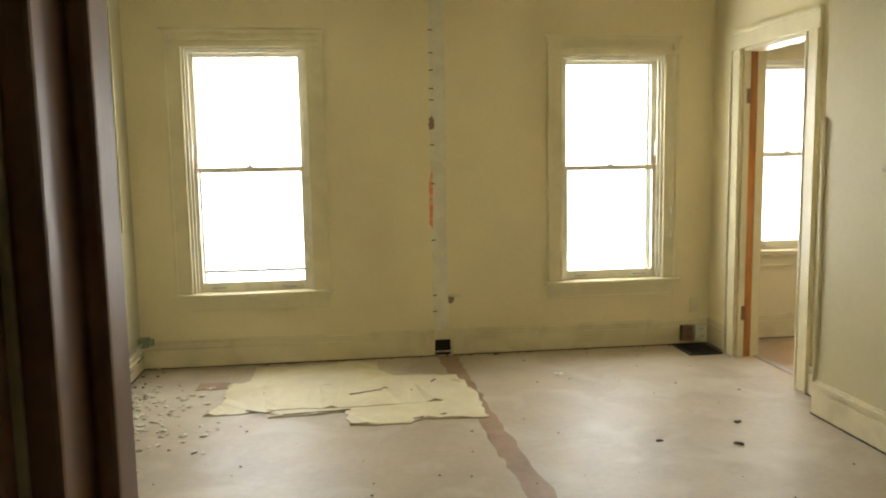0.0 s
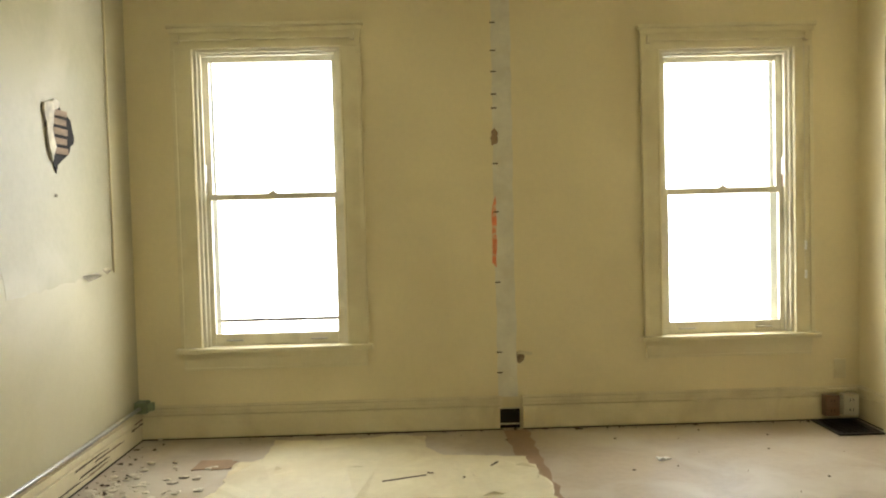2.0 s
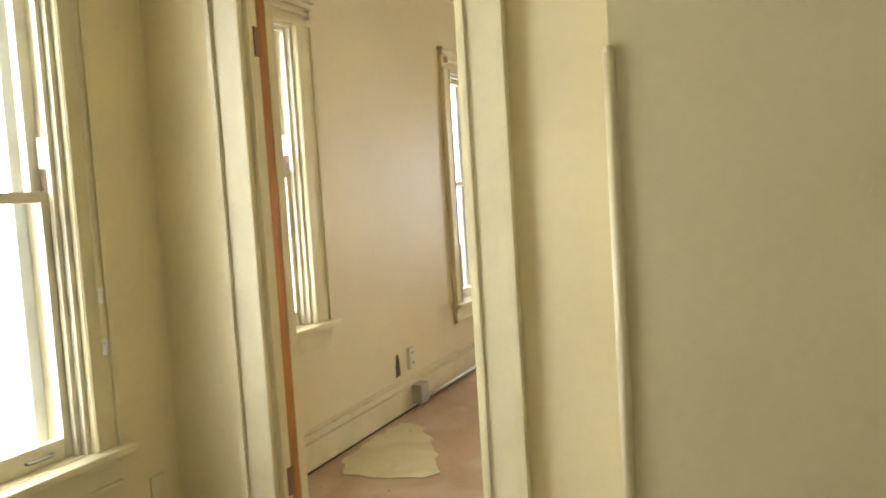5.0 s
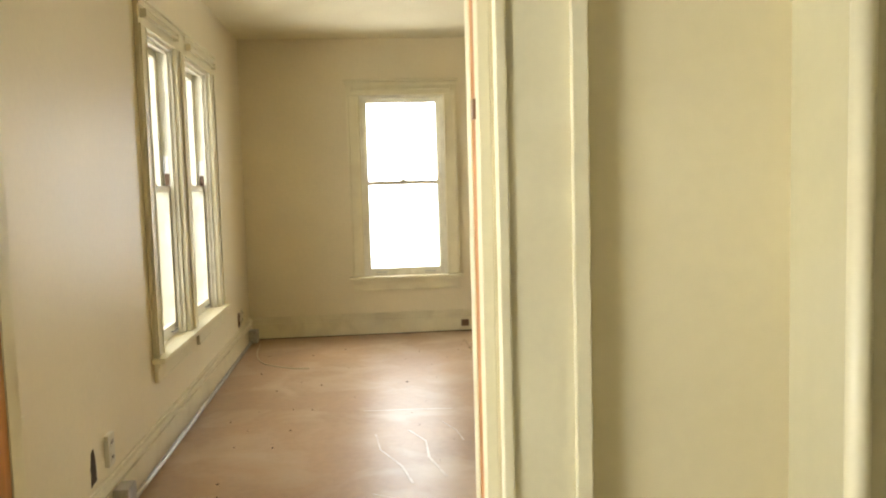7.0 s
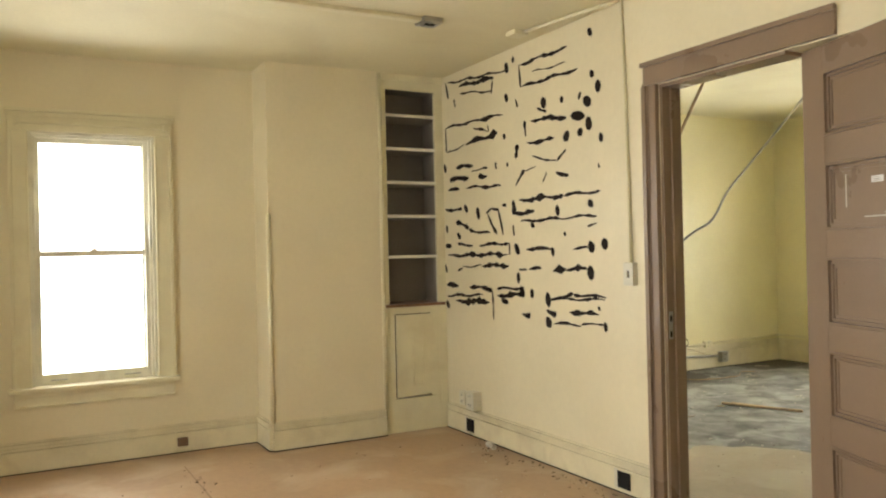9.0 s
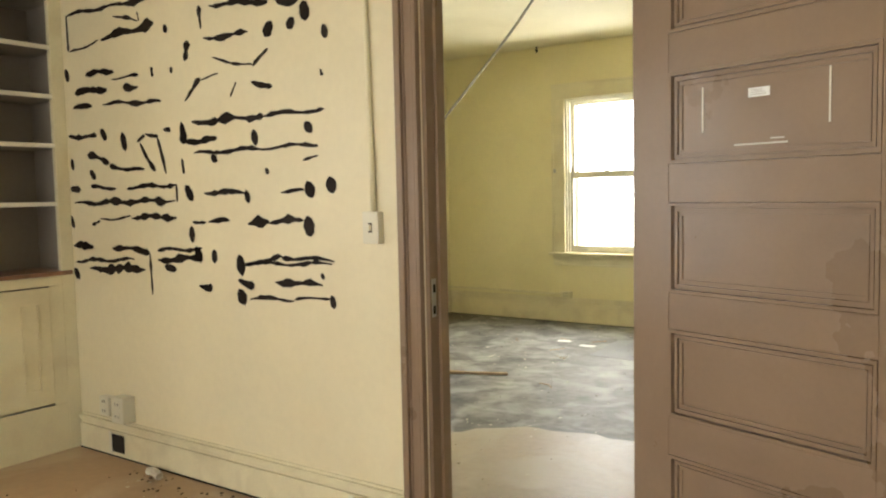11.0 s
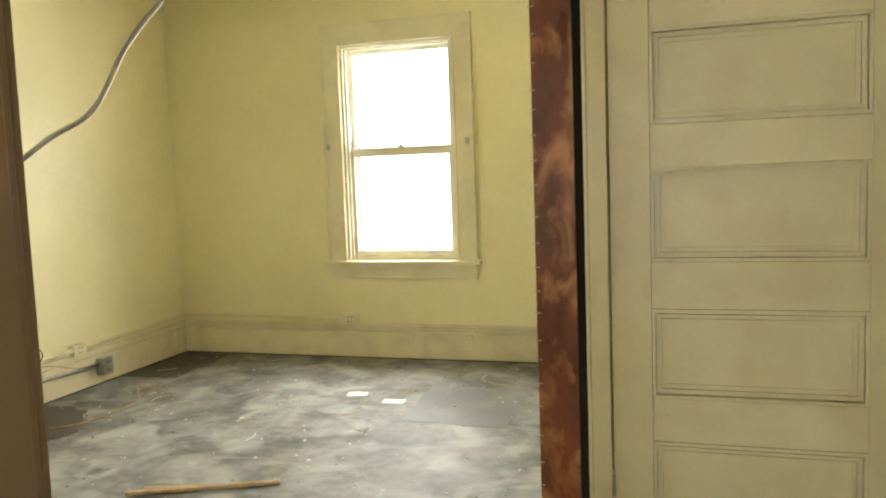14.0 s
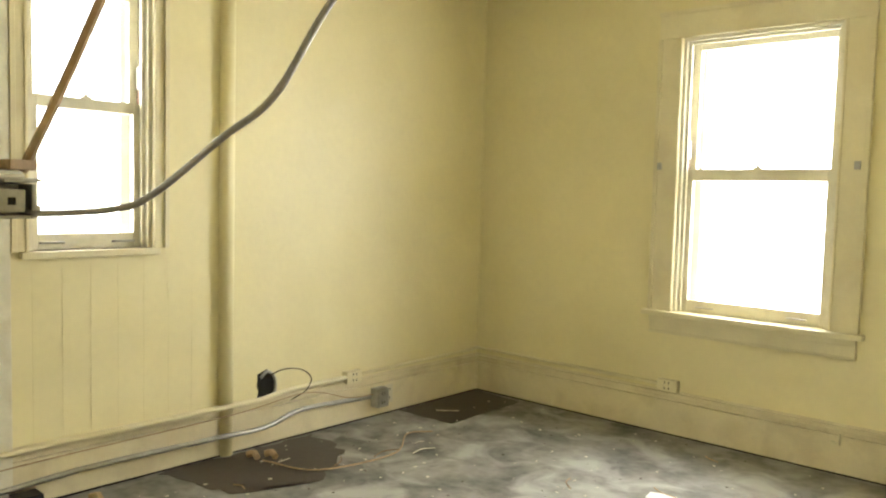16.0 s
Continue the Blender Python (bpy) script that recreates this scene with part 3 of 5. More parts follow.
# joint strip where a partition once met the wall
JS = thing("plaster_seam", "white filled strip where a partition was removed", "wall patch", pose(1.338, AN, 0))
part("compound", sheet([(-0.057, 0.19), (0.057, 0.19), (0.052, 1.2), (0.06, H - 0.01), (-0.05, H - 0.01), (-0.06, 1.3)], 0, 0.004, rng, 0.004, 0.06), PLASTER, JS).matrix_basis = pose(0, 0, 0, 90)
for z in (0.33, 0.45, 0.86, 1.27, 1.55, 1.87, 1.95, 2.08, 2.2, 2.36):
    part("nail_scar", boxes((-0.062, -0.03, -0.006, -0.0035, z, z + 0.007)), DARKBIT, JS)
part("crayon_mark", sheet([(-0.075, 0.98), (-0.05, 0.95), (-0.045, 1.2), (-0.05, 1.37), (-0.07, 1.3)], 0, 0.005, rng, 0.004, 0.05), RED, JS, "orange-red crayon streak").matrix_basis = pose(0, 0, 0, 90)
part("chipped_spot", sheet([(-0.065, 1.66), (-0.03, 1.67), (-0.025, 1.73), (-0.045, 1.76), (-0.065, 1.74)], 0, 0.006, rng, 0.006, 0.02), TAPE, JS).matrix_basis = pose(0, 0, 0, 90)
bm = boxes((1.285, 1.40, AN - 0.026, AN - 0.002, 0.01, 0.125))
BKB = thing("wall_opening", "black empty outlet opening in the baseboard", "outlet hole")
part("cavity", bm, VOID, BKB)
part("rim", boxes((1.28, 1.405, AN - 0.03, AN - 0.0265, 0.032, 0.04), (1.28, 1.405, AN - 0.03, AN - 0.0265, 0.125, 0.131)), SASH, BKB)
HB = thing("plaster_hole", "small broken plaster hole with a hanging flake", "wall hole", pose(1.41, AN, 0.425))
part("cavity", sheet([(-0.05, -0.03), (0.0, -0.04), (0.03, 0.0), (0.01, 0.035), (-0.03, 0.02)], 0, 0.003, rng, 0.006, 0.02), LATH, HB).matrix_basis = pose(0, 0, 0, 90)
part("flake", sheet([(-0.02, 0.015), (0.07, 0.01), (0.075, 0.022), (0.0, 0.038)], 0.003, 0.012, rng, 0.004, 0.02), SHEET, HB).matrix_basis = pose(0, 0, 0, 90)


def outlet(name, label, m, mat=IVORY, w=0.07, h=0.115, d=0.008, slots=True, group="outlets"):
    """A plate or box on a wall; local -y faces the room."""
    O = thing(name, label, "outlet", m, group)
    part("plate", boxes((-w / 2, w / 2, -d, -0.0005, -h / 2, h / 2)), mat, O, bevel=min(0.003, d / 3))
    if slots:
        for z in (-h * 0.24, h * 0.24):
            f = part("socket", boxes((-w * 0.24, w * 0.24, -d - 0.002, -d, z - h * 0.16, z + h * 0.16)), mat, O, bevel=0.0008)
            for s in (-1, 1):
                part("slot", boxes((s * w * 0.11 - 0.0022, s * w * 0.11 + 0.0022, -d - 0.003, -d - 0.0021, z - 0.006, z + 0.008)), VOID, f)
    return O


def north(x, y, z): return pose(x, y, z)
def east(x, y, z): return pose(x, y, z, 0, 0, -90)
def south(x, y, z): return pose(x, y, z, 0, 0, 180)
def west(x, y, z): return pose(x, y, z, 0, 0, 90)


outlet("wall_plate", "cream painted blank wall plate above the baseboard", north(3.30, AN, 0.30), TRIM, slots=False)
outlet("wall_outlet", "brown surface outlet box on the baseboard", north(3.22, AN - 0.026, 0.095), BROWNPL, 0.085, 0.12, 0.05)
outlet("wall_outlet", "ivory surface outlet box beside the floor register", north(3.325, AN - 0.026, 0.10), IVORY, 0.09, 0.12, 0.06)


def register(m, w, d, label):
    R = thing("floor_register", label, "floor register", m)
    part("tray", boxes((-w / 2 + 0.008, w / 2 - 0.008, -d / 2 + 0.008, d / 2 - 0.008, 0.0005, 0.003)), VOID, R)
    part("frame", boxes((-w / 2, w / 2, -d / 2, -d / 2 + 0.02, 0, 0.012), (-w / 2, w / 2, d / 2 - 0.02, d / 2, 0, 0.012), (-w / 2, -w / 2 + 0.02, -d / 2 + 0.02, d / 2 - 0.02, 0, 0.012), (w / 2 - 0.02, w / 2, -d / 2 + 0.02, d / 2 - 0.02, 0, 0.012)), BLACK, R, bevel=0.002)
    nx, ny = int(w / 0.028), int(d / 0.028)
    for k in range(1, nx):
        x = -w / 2 + k * w / nx
        part("slat", boxes((x - 0.003, x + 0.003, -d / 2 + 0.02, d / 2 - 0.02, 0.004, 0.010)), BLACK, R)
    for k in range(1, ny):
        y = -d / 2 + k * d / ny
        part("slat", boxes((-w / 2 + 0.02, w / 2 - 0.02, y - 0.003, y + 0.003, 0.0035, 0.0092)), BLACK, R)
    return R


register(pose(3.235, 5.715, 0), 0.25, 0.33, "black cast-iron floor register by the wall")

# west wall: peeled layers, hole, conduit
PE = thing("peeling_wallpaper", "greenish peeling wall covering with torn lower edge", "wallpaper", pose(AW, 0, 0))
# Greenish paper, base also lowered to offset the window light on this wall.
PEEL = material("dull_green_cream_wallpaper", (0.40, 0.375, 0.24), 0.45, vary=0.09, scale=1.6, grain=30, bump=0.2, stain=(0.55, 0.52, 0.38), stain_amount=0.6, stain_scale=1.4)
mw = pose(0, 0, 0, 90, 0, 90)
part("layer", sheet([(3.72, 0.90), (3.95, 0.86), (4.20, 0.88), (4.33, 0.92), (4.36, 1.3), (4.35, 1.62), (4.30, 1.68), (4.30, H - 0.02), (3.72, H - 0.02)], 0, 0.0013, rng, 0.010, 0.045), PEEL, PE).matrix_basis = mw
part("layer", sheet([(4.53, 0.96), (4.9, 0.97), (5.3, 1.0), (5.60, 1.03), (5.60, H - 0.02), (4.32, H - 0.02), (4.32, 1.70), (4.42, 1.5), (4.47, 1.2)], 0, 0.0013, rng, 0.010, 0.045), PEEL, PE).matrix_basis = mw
for y, z, w in ((3.76, 0.868, 0.16), (3.90, 0.862, 0.05), (4.14, 0.868, 0.07), (5.22, 0.995, 0.22), (5.47, 1.015, 0.06)):
    bm = bmesh.new()
    vs = []
    for i in range(7):
        t = i / 6
        vs.append((bm.verts.new((0.002 + 0.022 * t ** 1.5, y + w * (0.05 + 0.15 * t), z + 0.012 - 0.032 * t)), bm.verts.new((0.002 + 0.03 * t ** 1.5, y + w * (1 - 0.2 * t), z + 0.016 - 0.024 * t - 0.01 * math.sin(5 * t)))))
    for a, b in zip(vs, vs[1:]):
        bm.faces.new((a[0], a[1], b[1], b[0]))
    bmesh.ops.solidify(bm, geom=bm.faces[:], thickness=0.003)
    part("curled_flap", bm, DEBRIS, PE, "curled torn flap")
HO = thing("lath_hole", "ragged hole broken through plaster to wooden lath", "wall hole", pose(AW, 0, 0))
hole = [(4.93, 1.80), (5.02, 1.83), (5.08, 1.79), (5.17, 1.76), (5.20, 1.68), (5.14, 1.60), (5.06, 1.56), (5.0, 1.50), (4.97, 1.56), (4.99, 1.64), (4.92, 1.70)]
part("cavity", sheet(hole, 0.004, 0.007, rng, 0.012, 0.03), VOID, HO).matrix_basis = mw
part("plaster_edge", sheet([(4.90, 1.81), (5.0, 1.84), (5.05, 1.83), (5.0, 1.79), (4.97, 1.70), (5.0, 1.62), (4.96, 1.55), (4.93, 1.62)], 0.004, 0.014, rng, 0.01, 0.03), DEBRIS, HO).matrix_basis = mw
for k, z in enumerate((1.59, 1.635, 1.68, 1.725, 1.765)):
    part("lath", boxes((0.0075, 0.013, 4.97, 5.12 - 0.01 * (k % 2), z, z + 0.03)), LATH, HO, bevel=0.001)
for y, z in ((3.98, 1.55), (4.0, 1.55), (3.98, 1.44), (4.0, 1.44), (4.98, 1.39), (4.995, 1.39)):
    wall_thing("screw_hole", "tiny dark screw hole in the wall", "hole", boxes((AW + 0.004, AW + 0.0055, y, y + 0.008, z, z + 0.012)), DARKBIT, group="screw holes")
wall_thing("wall_conduit", "thin painted conduit running down the wall", "conduit", sweep([(AW + 0.006, 5.62, 1.0), (AW + 0.006, 5.62, H - 0.001)], 0.007, 8, 1), TRIM, smooth=True)
wall_thing("baseboard_conduit", "grey steel conduit along the baseboard top", "conduit", sweep([(AW + 0.02, 4.12, 0.175), (AW + 0.03, 4.35, 0.19), (AW + 0.03, 5.0, 0.19), (AW + 0.03, 5.86, 0.2)], 0.011, 8, 4), METAL, smooth=True)
bm = boxes((AW + 0.001, AW + 0.065, 4.03, 4.13, 0.135, 0.235))
wall_thing("junction_box", "grey steel junction box above the baseboard", "junction box", bm, METAL, bevel=0.004)
bm = boxes((AW + 0.001, AW + 0.07, 5.83, 5.905, 0.17, 0.235), (AW + 0.071, AW + 0.10, 5.85, 5.89, 0.18, 0.225))
wall_thing("junction_box", "greenish corroded junction box in the corner", "junction box", bm, GREENISH, bevel=0.004)
for k in range(26):
    y = rng.uniform(3.0, 5.8)
    L = rng.uniform(0.08, 0.45)
    z = rng.choice((0.03, 0.05, 0.075, 0.095, 0.12))
    wall_thing("paint_crack", "dark flaked paint streak on the baseboard", "paint flake", sheet([(y, z), (y + L, z + 0.003), (y + L * 0.7, z + 0.009), (y + 0.02, z + 0.008)], 0.0225, 0.0245, rng, 0.002, 0.04), rng.choice((DARKBIT, LATH, TAPE)), pose(AW, 0, 0) @ mw, group="paint flakes")

# floor covering scraps and the seam stain
P1 = [(-0.14, 5.38), (0.0, 5.40), (0.0, 5.77), (0.84, 5.80), (0.85, 5.58), (0.95, 5.42), (1.37, 5.36), (1.36, 5.12), (1.44, 4.95), (1.42, 4.46), (1.05, 4.50), (0.98, 4.44), (0.645, 4.46), (0.62, 4.70), (0.18, 4.66), (0.20, 4.78), (-0.20, 4.758), (-0.12, 5.0)]
TS = thing("torn_sheet", "pale cream torn flooring paper lying on floor", "torn paper")
part("scrap", sheet(P1, 0.001, 0.005, rng, 0.012, 0.04, 0.022), SHEET, TS)
part("scrap", sheet([(0.16, 4.80), (0.64, 4.76), (1.36, 4.80), (1.40, 5.20), (0.10, 5.25)], 0.006, 0.010, rng, 0.012, 0.05, 0.02), SHEET, TS)
part("scrap", sheet([(-0.34, 5.30), (-0.14, 5.31), (-0.14, 5.45), (-0.33, 5.46)], 0.001, 0.004, rng, 0.008, 0.05), TAPE, TS, "tan scrap")
for x, y, L, a in ((0.75, 5.05, 0.22, 20), (0.95, 5.08, 0.2, -25), (0.45, 4.70, 0.4, 4), (0.15, 4.74, 0.25, -30), (1.1, 4.52, 0.2, 15), (1.15, 5.15, 0.25, 60)):
    cr = part("tear", boxes((-L / 2, L / 2, -0.006, 0.006, 0.0101, 0.0125)), DARKBIT, TS, "dark tear")
    cr.matrix_basis = pose(x, y, 0, 0, 0, a)
wall_thing("seam_stain", "brown stained strip where a partition stood", "floor stain", sheet([(1.30, 5.88), (1.44, 5.88), (1.47, 4.4), (1.53, 3.4), (1.60, 0.9), (1.44, 0.9), (1.40, 3.4), (1.36, 4.4)], 0.0003, 0.0012, rng, 0.015, 0.08), TAPE)


def crumbs(name, label, mat, n, x0, x1, y0, y1, smin, smax, seed, bias=None, flat=0.4):
    r = random.Random(seed)
    bm = bmesh.new()
    for _ in range(n):
        x, y = r.uniform(x0, x1), r.uniform(y0, y1)
        if bias:
            x, y = bias(r)
        s = r.uniform(smin, smax)
        vs = bmesh.ops.create_icosphere(bm, subdivisions=1, radius=s, matrix=pose(x, y, s * flat * 0.8, 0, 0, r.uniform(0, 360)) @ Matrix.Diagonal((1, r.uniform(0.4, 1), flat, 1)))["verts"]
        for v in vs:
            v.co += Vector((r.uniform(-1, 1), r.uniform(-1, 1), 0)) * s * 0.3
            v.co.z = max(v.co.z, 0.001)
    return tagged(part(name, bm, mat), label, "debris", kind="stuff")


crumbs("plaster_rubble", "crumbled pale plaster flakes on the floor", DEBRIS, 190, 0, 0, 0, 0, 0.006, 0.030, 3, lambda r: (AW + 0.08 + abs(r.gauss(0.12, 0.26)), r.gauss(4.75, 0.42)), 0.3)
crumbs("dark_grit", "dark crumbs scattered along the wall", DARKBIT, 80, 0, 0, 0, 0, 0.004, 0.014, 5, lambda r: (AW + 0.04 + abs(r.gauss(0, 0.1)), r.uniform(3.0, 5.85)))
crumbs("floor_bits", "scattered dark bits on the grey floor", DARKBIT, 120, -0.3, 3.1, 1.5, 5.8, 0.003, 0.009, 6)
crumbs("wall_line_bits", "dark bits along the far baseboard", DARKBIT, 60, 0, 0, 0, 0, 0.004, 0.016, 7, lambda r: (r.uniform(-0.3, 3.2), AN - 0.03 - abs(r.gauss(0, 0.02))))
for x, y, a, s in ((2.05, 5.25, 20, 0.04), (2.22, 3.95, 0, 0.018), (2.75, 4.15, 40, 0.025), (2.6, 3.85, -30, 0.025)):
    wall_thing("litter_scrap", "small crumpled scrap on the floor", "litter", sheet([(-s, -s * 0.4), (s, -s * 0.5), (s * 0.8, s * 0.4), (-s * 0.6, s * 0.6)], 0.001, 0.006, rng, 0.006, 0.02, 0.02), WHITE if a == 20 else DARKBIT, pose(x, y, 0, 0, 0, a), group="litter scraps")


def corner_guard(x, y, z0, z1, label):
    bm = bmesh.new()
    cyl(bm, pose(x, y, (z0 + z1) / 2), 0.017, z1 - z0, 14)
    bmesh.ops.create_uvsphere(bm, u_segments=12, v_segments=6, radius=0.017, matrix=pose(x, y, z1))
    return wall_thing("corner_guard", label, "corner guard", bm, TRIM, group="corner guards", smooth=True)


corner_guard(3.242, 4.22, 0.16, 1.63, "rounded cream corner bead on chimney breast")
corner_guard(9.06, 3.496, 0.19, 1.60, "rounded cream corner bead on chimney breast")
corner_guard(9.062, 2.655, 0.19, H - 0.02, "cream corner bead beside the bookcase")
for z in (1.36, 1.24, 1.26):
    wall_thing("paint_blister", "small raised paint blister on plaster", "paint flake", sheet([(0, 0), (0.02, 0.004), (0.018, 0.02), (0.004, 0.016)], 0, 0.004, rng, 0.003, 0.01), WALL_W, pose(3.242, 3.6 + (z - 1.2), z, 90, 0, -90), group="paint flakes")
wall_thing("shade_cord", "pale shade cord with pull hanging by window", "cord", sweep([(3.085, AN - 0.036, 2.2), (3.084, AN - 0.037, 1.5), (3.085, AN - 0.036, 0.88)], 0.003, 6, 4), IVORY)
for z in (1.01, 0.84):
    wall_thing("cord_pull", "small pale cord pull beside the window", "cord pull", sweep([(3.084, AN - 0.044, z), (3.086, AN - 0.044, z + 0.03), (3.084, AN - 0.044, z + 0.05)], 0.008, 8, 3), WHITE, group="cord pulls", smooth=True)

# ---------- second room ----------
BK = thing("built_in_bookcase", "cream built-in bookcase with grey shelves and cupboard", "bookcase")
XF = 9.075
part("face_frame", boxes((XF, XF + 0.03, 2.60, 2.654, 0.0, H), (XF, XF + 0.03, BS + 0.001, 2.195, 0.0, H), (XF, XF + 0.03, 2.195, 2.60, 2.535, H), (XF, XF + 0.03, 2.195, 2.60, 0.875, 0.925), (XF, XF + 0.03, 2.195, 2.60, 0.0, 0.25), (XF, XF + 0.03, 2.195, 2.268, 0.25, 0.875), (XF, XF + 0.03, 2.557, 2.60, 0.25, 0.875)), TRIM, BK, bevel=0.003)
part("crown", boxes((XF - 0.02, XF, BS + 0.001, 2.654, H - 0.05, H - 0.001)), TRIM, BK, bevel=0.006)
part("back_panel", boxes((BE - 0.012, BE - 0.001, BS + 0.001, 2.654, 0.9, H - 0.05)), SHELFGREY, BK)
part("side_panel", boxes((XF + 0.031, BE - 0.013, 2.635, 2.654, 0.9, H - 0.05)), SHELFGREY, BK)
part("side_panel", boxes((XF + 0.031, BE - 0.013, BS + 0.001, 2.14, 0.9, H - 0.05)), SHELFGREY, BK)
part("top_panel", boxes((XF + 0.031, BE - 0.013, 2.141, 2.634, 2.56, 2.58)), SHELFGREY, BK)
part("counter", boxes((XF - 0.012, BE - 0.013, 2.141, 2.634, 0.926, 0.948)), DARKWOOD, BK, bevel=0.002)
for z in (2.335, 2.086, 1.837, 1.586, 1.286):
    sh = part("shelf", boxes((XF + 0.012, BE - 0.014, 2.141, 2.634, z, z + 0.02)), SHELFGREY, BK)
    part("shelf_edge", boxes((XF - 0.001, XF + 0.011, 2.196, 2.599, z, z + 0.022)), SHELFEDGE, sh, "pale worn shelf edge", bevel=0.002)
CD = part("cupboard_door", boxes((XF - 0.006, XF + 0.012, 2.27, 2.555, 0.262, 0.868)), TRIM, BK, bevel=0.003)
part("panel_moulding", boxes((XF - 0.012, XF - 0.0065, 2.33, 2.342, 0.34, 0.79), (XF - 0.012, XF - 0.0065, 2.41, 2.422, 0.34, 0.79), (XF - 0.012, XF - 0.0065, 2.343, 2.409, 0.34, 0.352), (XF - 0.012, XF - 0.0065, 2.343, 2.409, 0.778, 0.79)), TRIM, CD, bevel=0.002)
part("door_gap", boxes((XF - 0.001, XF - 0.0004, 2.556, 2.563, 0.262, 0.868), (XF - 0.001, XF - 0.0004, 2.27, 2.563, 0.869, 0.874)), VOID, BK)
bm = bmesh.new()
cyl(bm, pose(XF - 0.013, 2.54, 0.56, 0, 90), 0.008, 0.014, 10)
part("catch", bm, TRIM, CD)

# black glue marks left on the wall
gr = random.Random(21)
GM = thing("glue_marks", "black dried glue smears in rows on wall", "glue marks")


def smear(x0, z0, x1, z1, w):
    """One uneven dried smear on the south wall."""
    gb = bmesh.new()
    L = math.hypot(x1 - x0, z1 - z0)
    n = max(6, int(L / 0.022))
    ux, uz = ((x1 - x0) / L, (z1 - z0) / L) if L > 1e-4 else (1, 0)
    blob = L < w * 2.2
    up, lo = [], []
    ph = gr.uniform(0, 6)
    for i in range(n + 1):
        t = i / n
        if blob:
            e = 0.5 * w
            c = math.sqrt(max(0, 1 - (2 * t - 1) ** 2))
            px, pz = x0 + ux * (-e + (L + 2 * e) * t), z0 + uz * (-e + (L + 2 * e) * t)
            hu = hl = max(0.001, c * e * gr.uniform(0.85, 1.1))
        else:
            px, pz = x0 + ux * L * t, z0 + uz * L * t + 0.006 * math.sin(ph + t * L * 22)
            k = 0.22 + 0.38 * abs(noise.noise((px * 14, pz * 14, ph))) * 2
            k *= min(1, 6 * t + 0.3, 6 * (1 - t) + 0.3)
            hu, hl = w * k * gr.uniform(0.7, 1.1), w * k * gr.uniform(0.7, 1.3)
        hu, hl = hu * 1.25, hl * 1.25
        up.append((px - uz * hu, pz + ux * hu)), lo.append((px + uz * hl, pz - ux * hl))
    vu = [gb.verts.new((x, BS + 0.003, z)) for x, z in up]
    vl = [gb.verts.new((x, BS + 0.003, z)) for x, z in lo]
    wu = [gb.verts.new((x, BS + 0.0005, z)) for x, z in up]
    wl = [gb.verts.new((x, BS + 0.0005, z)) for x, z in lo]
    for i in range(n):
        gb.faces.new((vu[i], vl[i], vl[i + 1], vu[i + 1]))
        gb.faces.new((wu[i], vu[i], vu[i + 1], wu[i + 1]))
        gb.faces.new((vl[i], wl[i], wl[i + 1], vl[i + 1]))
    bmesh.ops.recalc_face_normals(gb, faces=gb.faces[:])
    part("smear", gb, INK, GM)


smear(9.013, 2.597, 8.975, 2.477, 0.020)
smear(8.979, 2.591, 8.174, 2.522, 0.015)
smear(8.810, 2.538, 8.331, 2.504, 0.030)
smear(8.808, 2.489, 8.348, 2.415, 0.013)
smear(8.351, 2.485, 8.368, 2.407, 0.012)
smear(8.175, 2.555, 8.166, 2.516, 0.036)
smear(8.092, 2.584, 8.092, 2.562, 0.020)
smear(8.892, 2.452, 8.871, 2.394, 0.012)
smear(8.024, 2.521, 7.519, 2.519, 0.020)
smear(8.024, 2.521, 8.012, 2.379, 0.018)
smear(8.001, 2.377, 7.424, 2.370, 0.022)
smear(7.878, 2.447, 7.532, 2.430, 0.007)
smear(7.313, 2.568, 7.300, 2.541, 0.027)
smear(7.300, 2.325, 7.294, 2.305, 0.027)
smear(7.247, 2.255, 7.246, 2.217, 0.038)
smear(8.188, 2.356, 8.175, 2.325, 0.031)
smear(9.017, 2.263, 8.223, 2.238, 0.020)
smear(9.026, 2.257, 9.020, 2.078, 0.018)
smear(9.010, 2.070, 8.749, 2.101, 0.013)
smear(8.726, 2.106, 8.299, 2.120, 0.035)
smear(8.617, 2.207, 8.422, 2.148, 0.015)
smear(8.424, 2.199, 8.410, 2.147, 0.011)
smear(8.219, 2.097, 8.214, 2.079, 0.022)
smear(7.769, 2.250, 7.762, 2.217, 0.042)
smear(7.582, 2.228, 7.579, 2.212, 0.028)
smear(7.359, 2.180, 7.329, 2.156, 0.043)
smear(7.405, 2.226, 7.419, 2.198, 0.016)
smear(7.836, 2.207, 7.734, 2.180, 0.017)
smear(7.976, 2.161, 7.966, 2.051, 0.017)
smear(7.904, 2.147, 7.538, 2.109, 0.025)
smear(7.476, 2.107, 7.386, 2.090, 0.044)
smear(7.338, 2.060, 7.331, 2.021, 0.043)
smear(7.550, 1.986, 7.535, 2.008, 0.045)
smear(7.419, 1.995, 7.407, 2.010, 0.035)
smear(7.953, 2.007, 7.662, 1.998, 0.020)
smear(8.063, 2.018, 8.087, 1.932, 0.031)
smear(7.233, 1.962, 7.227, 1.932, 0.027)
smear(8.072, 2.305, 8.052, 2.254, 0.013)
smear(9.052, 1.979, 9.040, 1.940, 0.031)
smear(8.875, 1.947, 8.631, 1.942, 0.022)
smear(8.978, 1.864, 8.695, 1.860, 0.033)
smear(8.562, 1.855, 8.442, 1.847, 0.031)
smear(8.652, 1.905, 8.435, 1.898, 0.012)
smear(8.333, 1.931, 8.327, 1.880, 0.023)
smear(9.001, 1.790, 8.831, 1.785, 0.031)
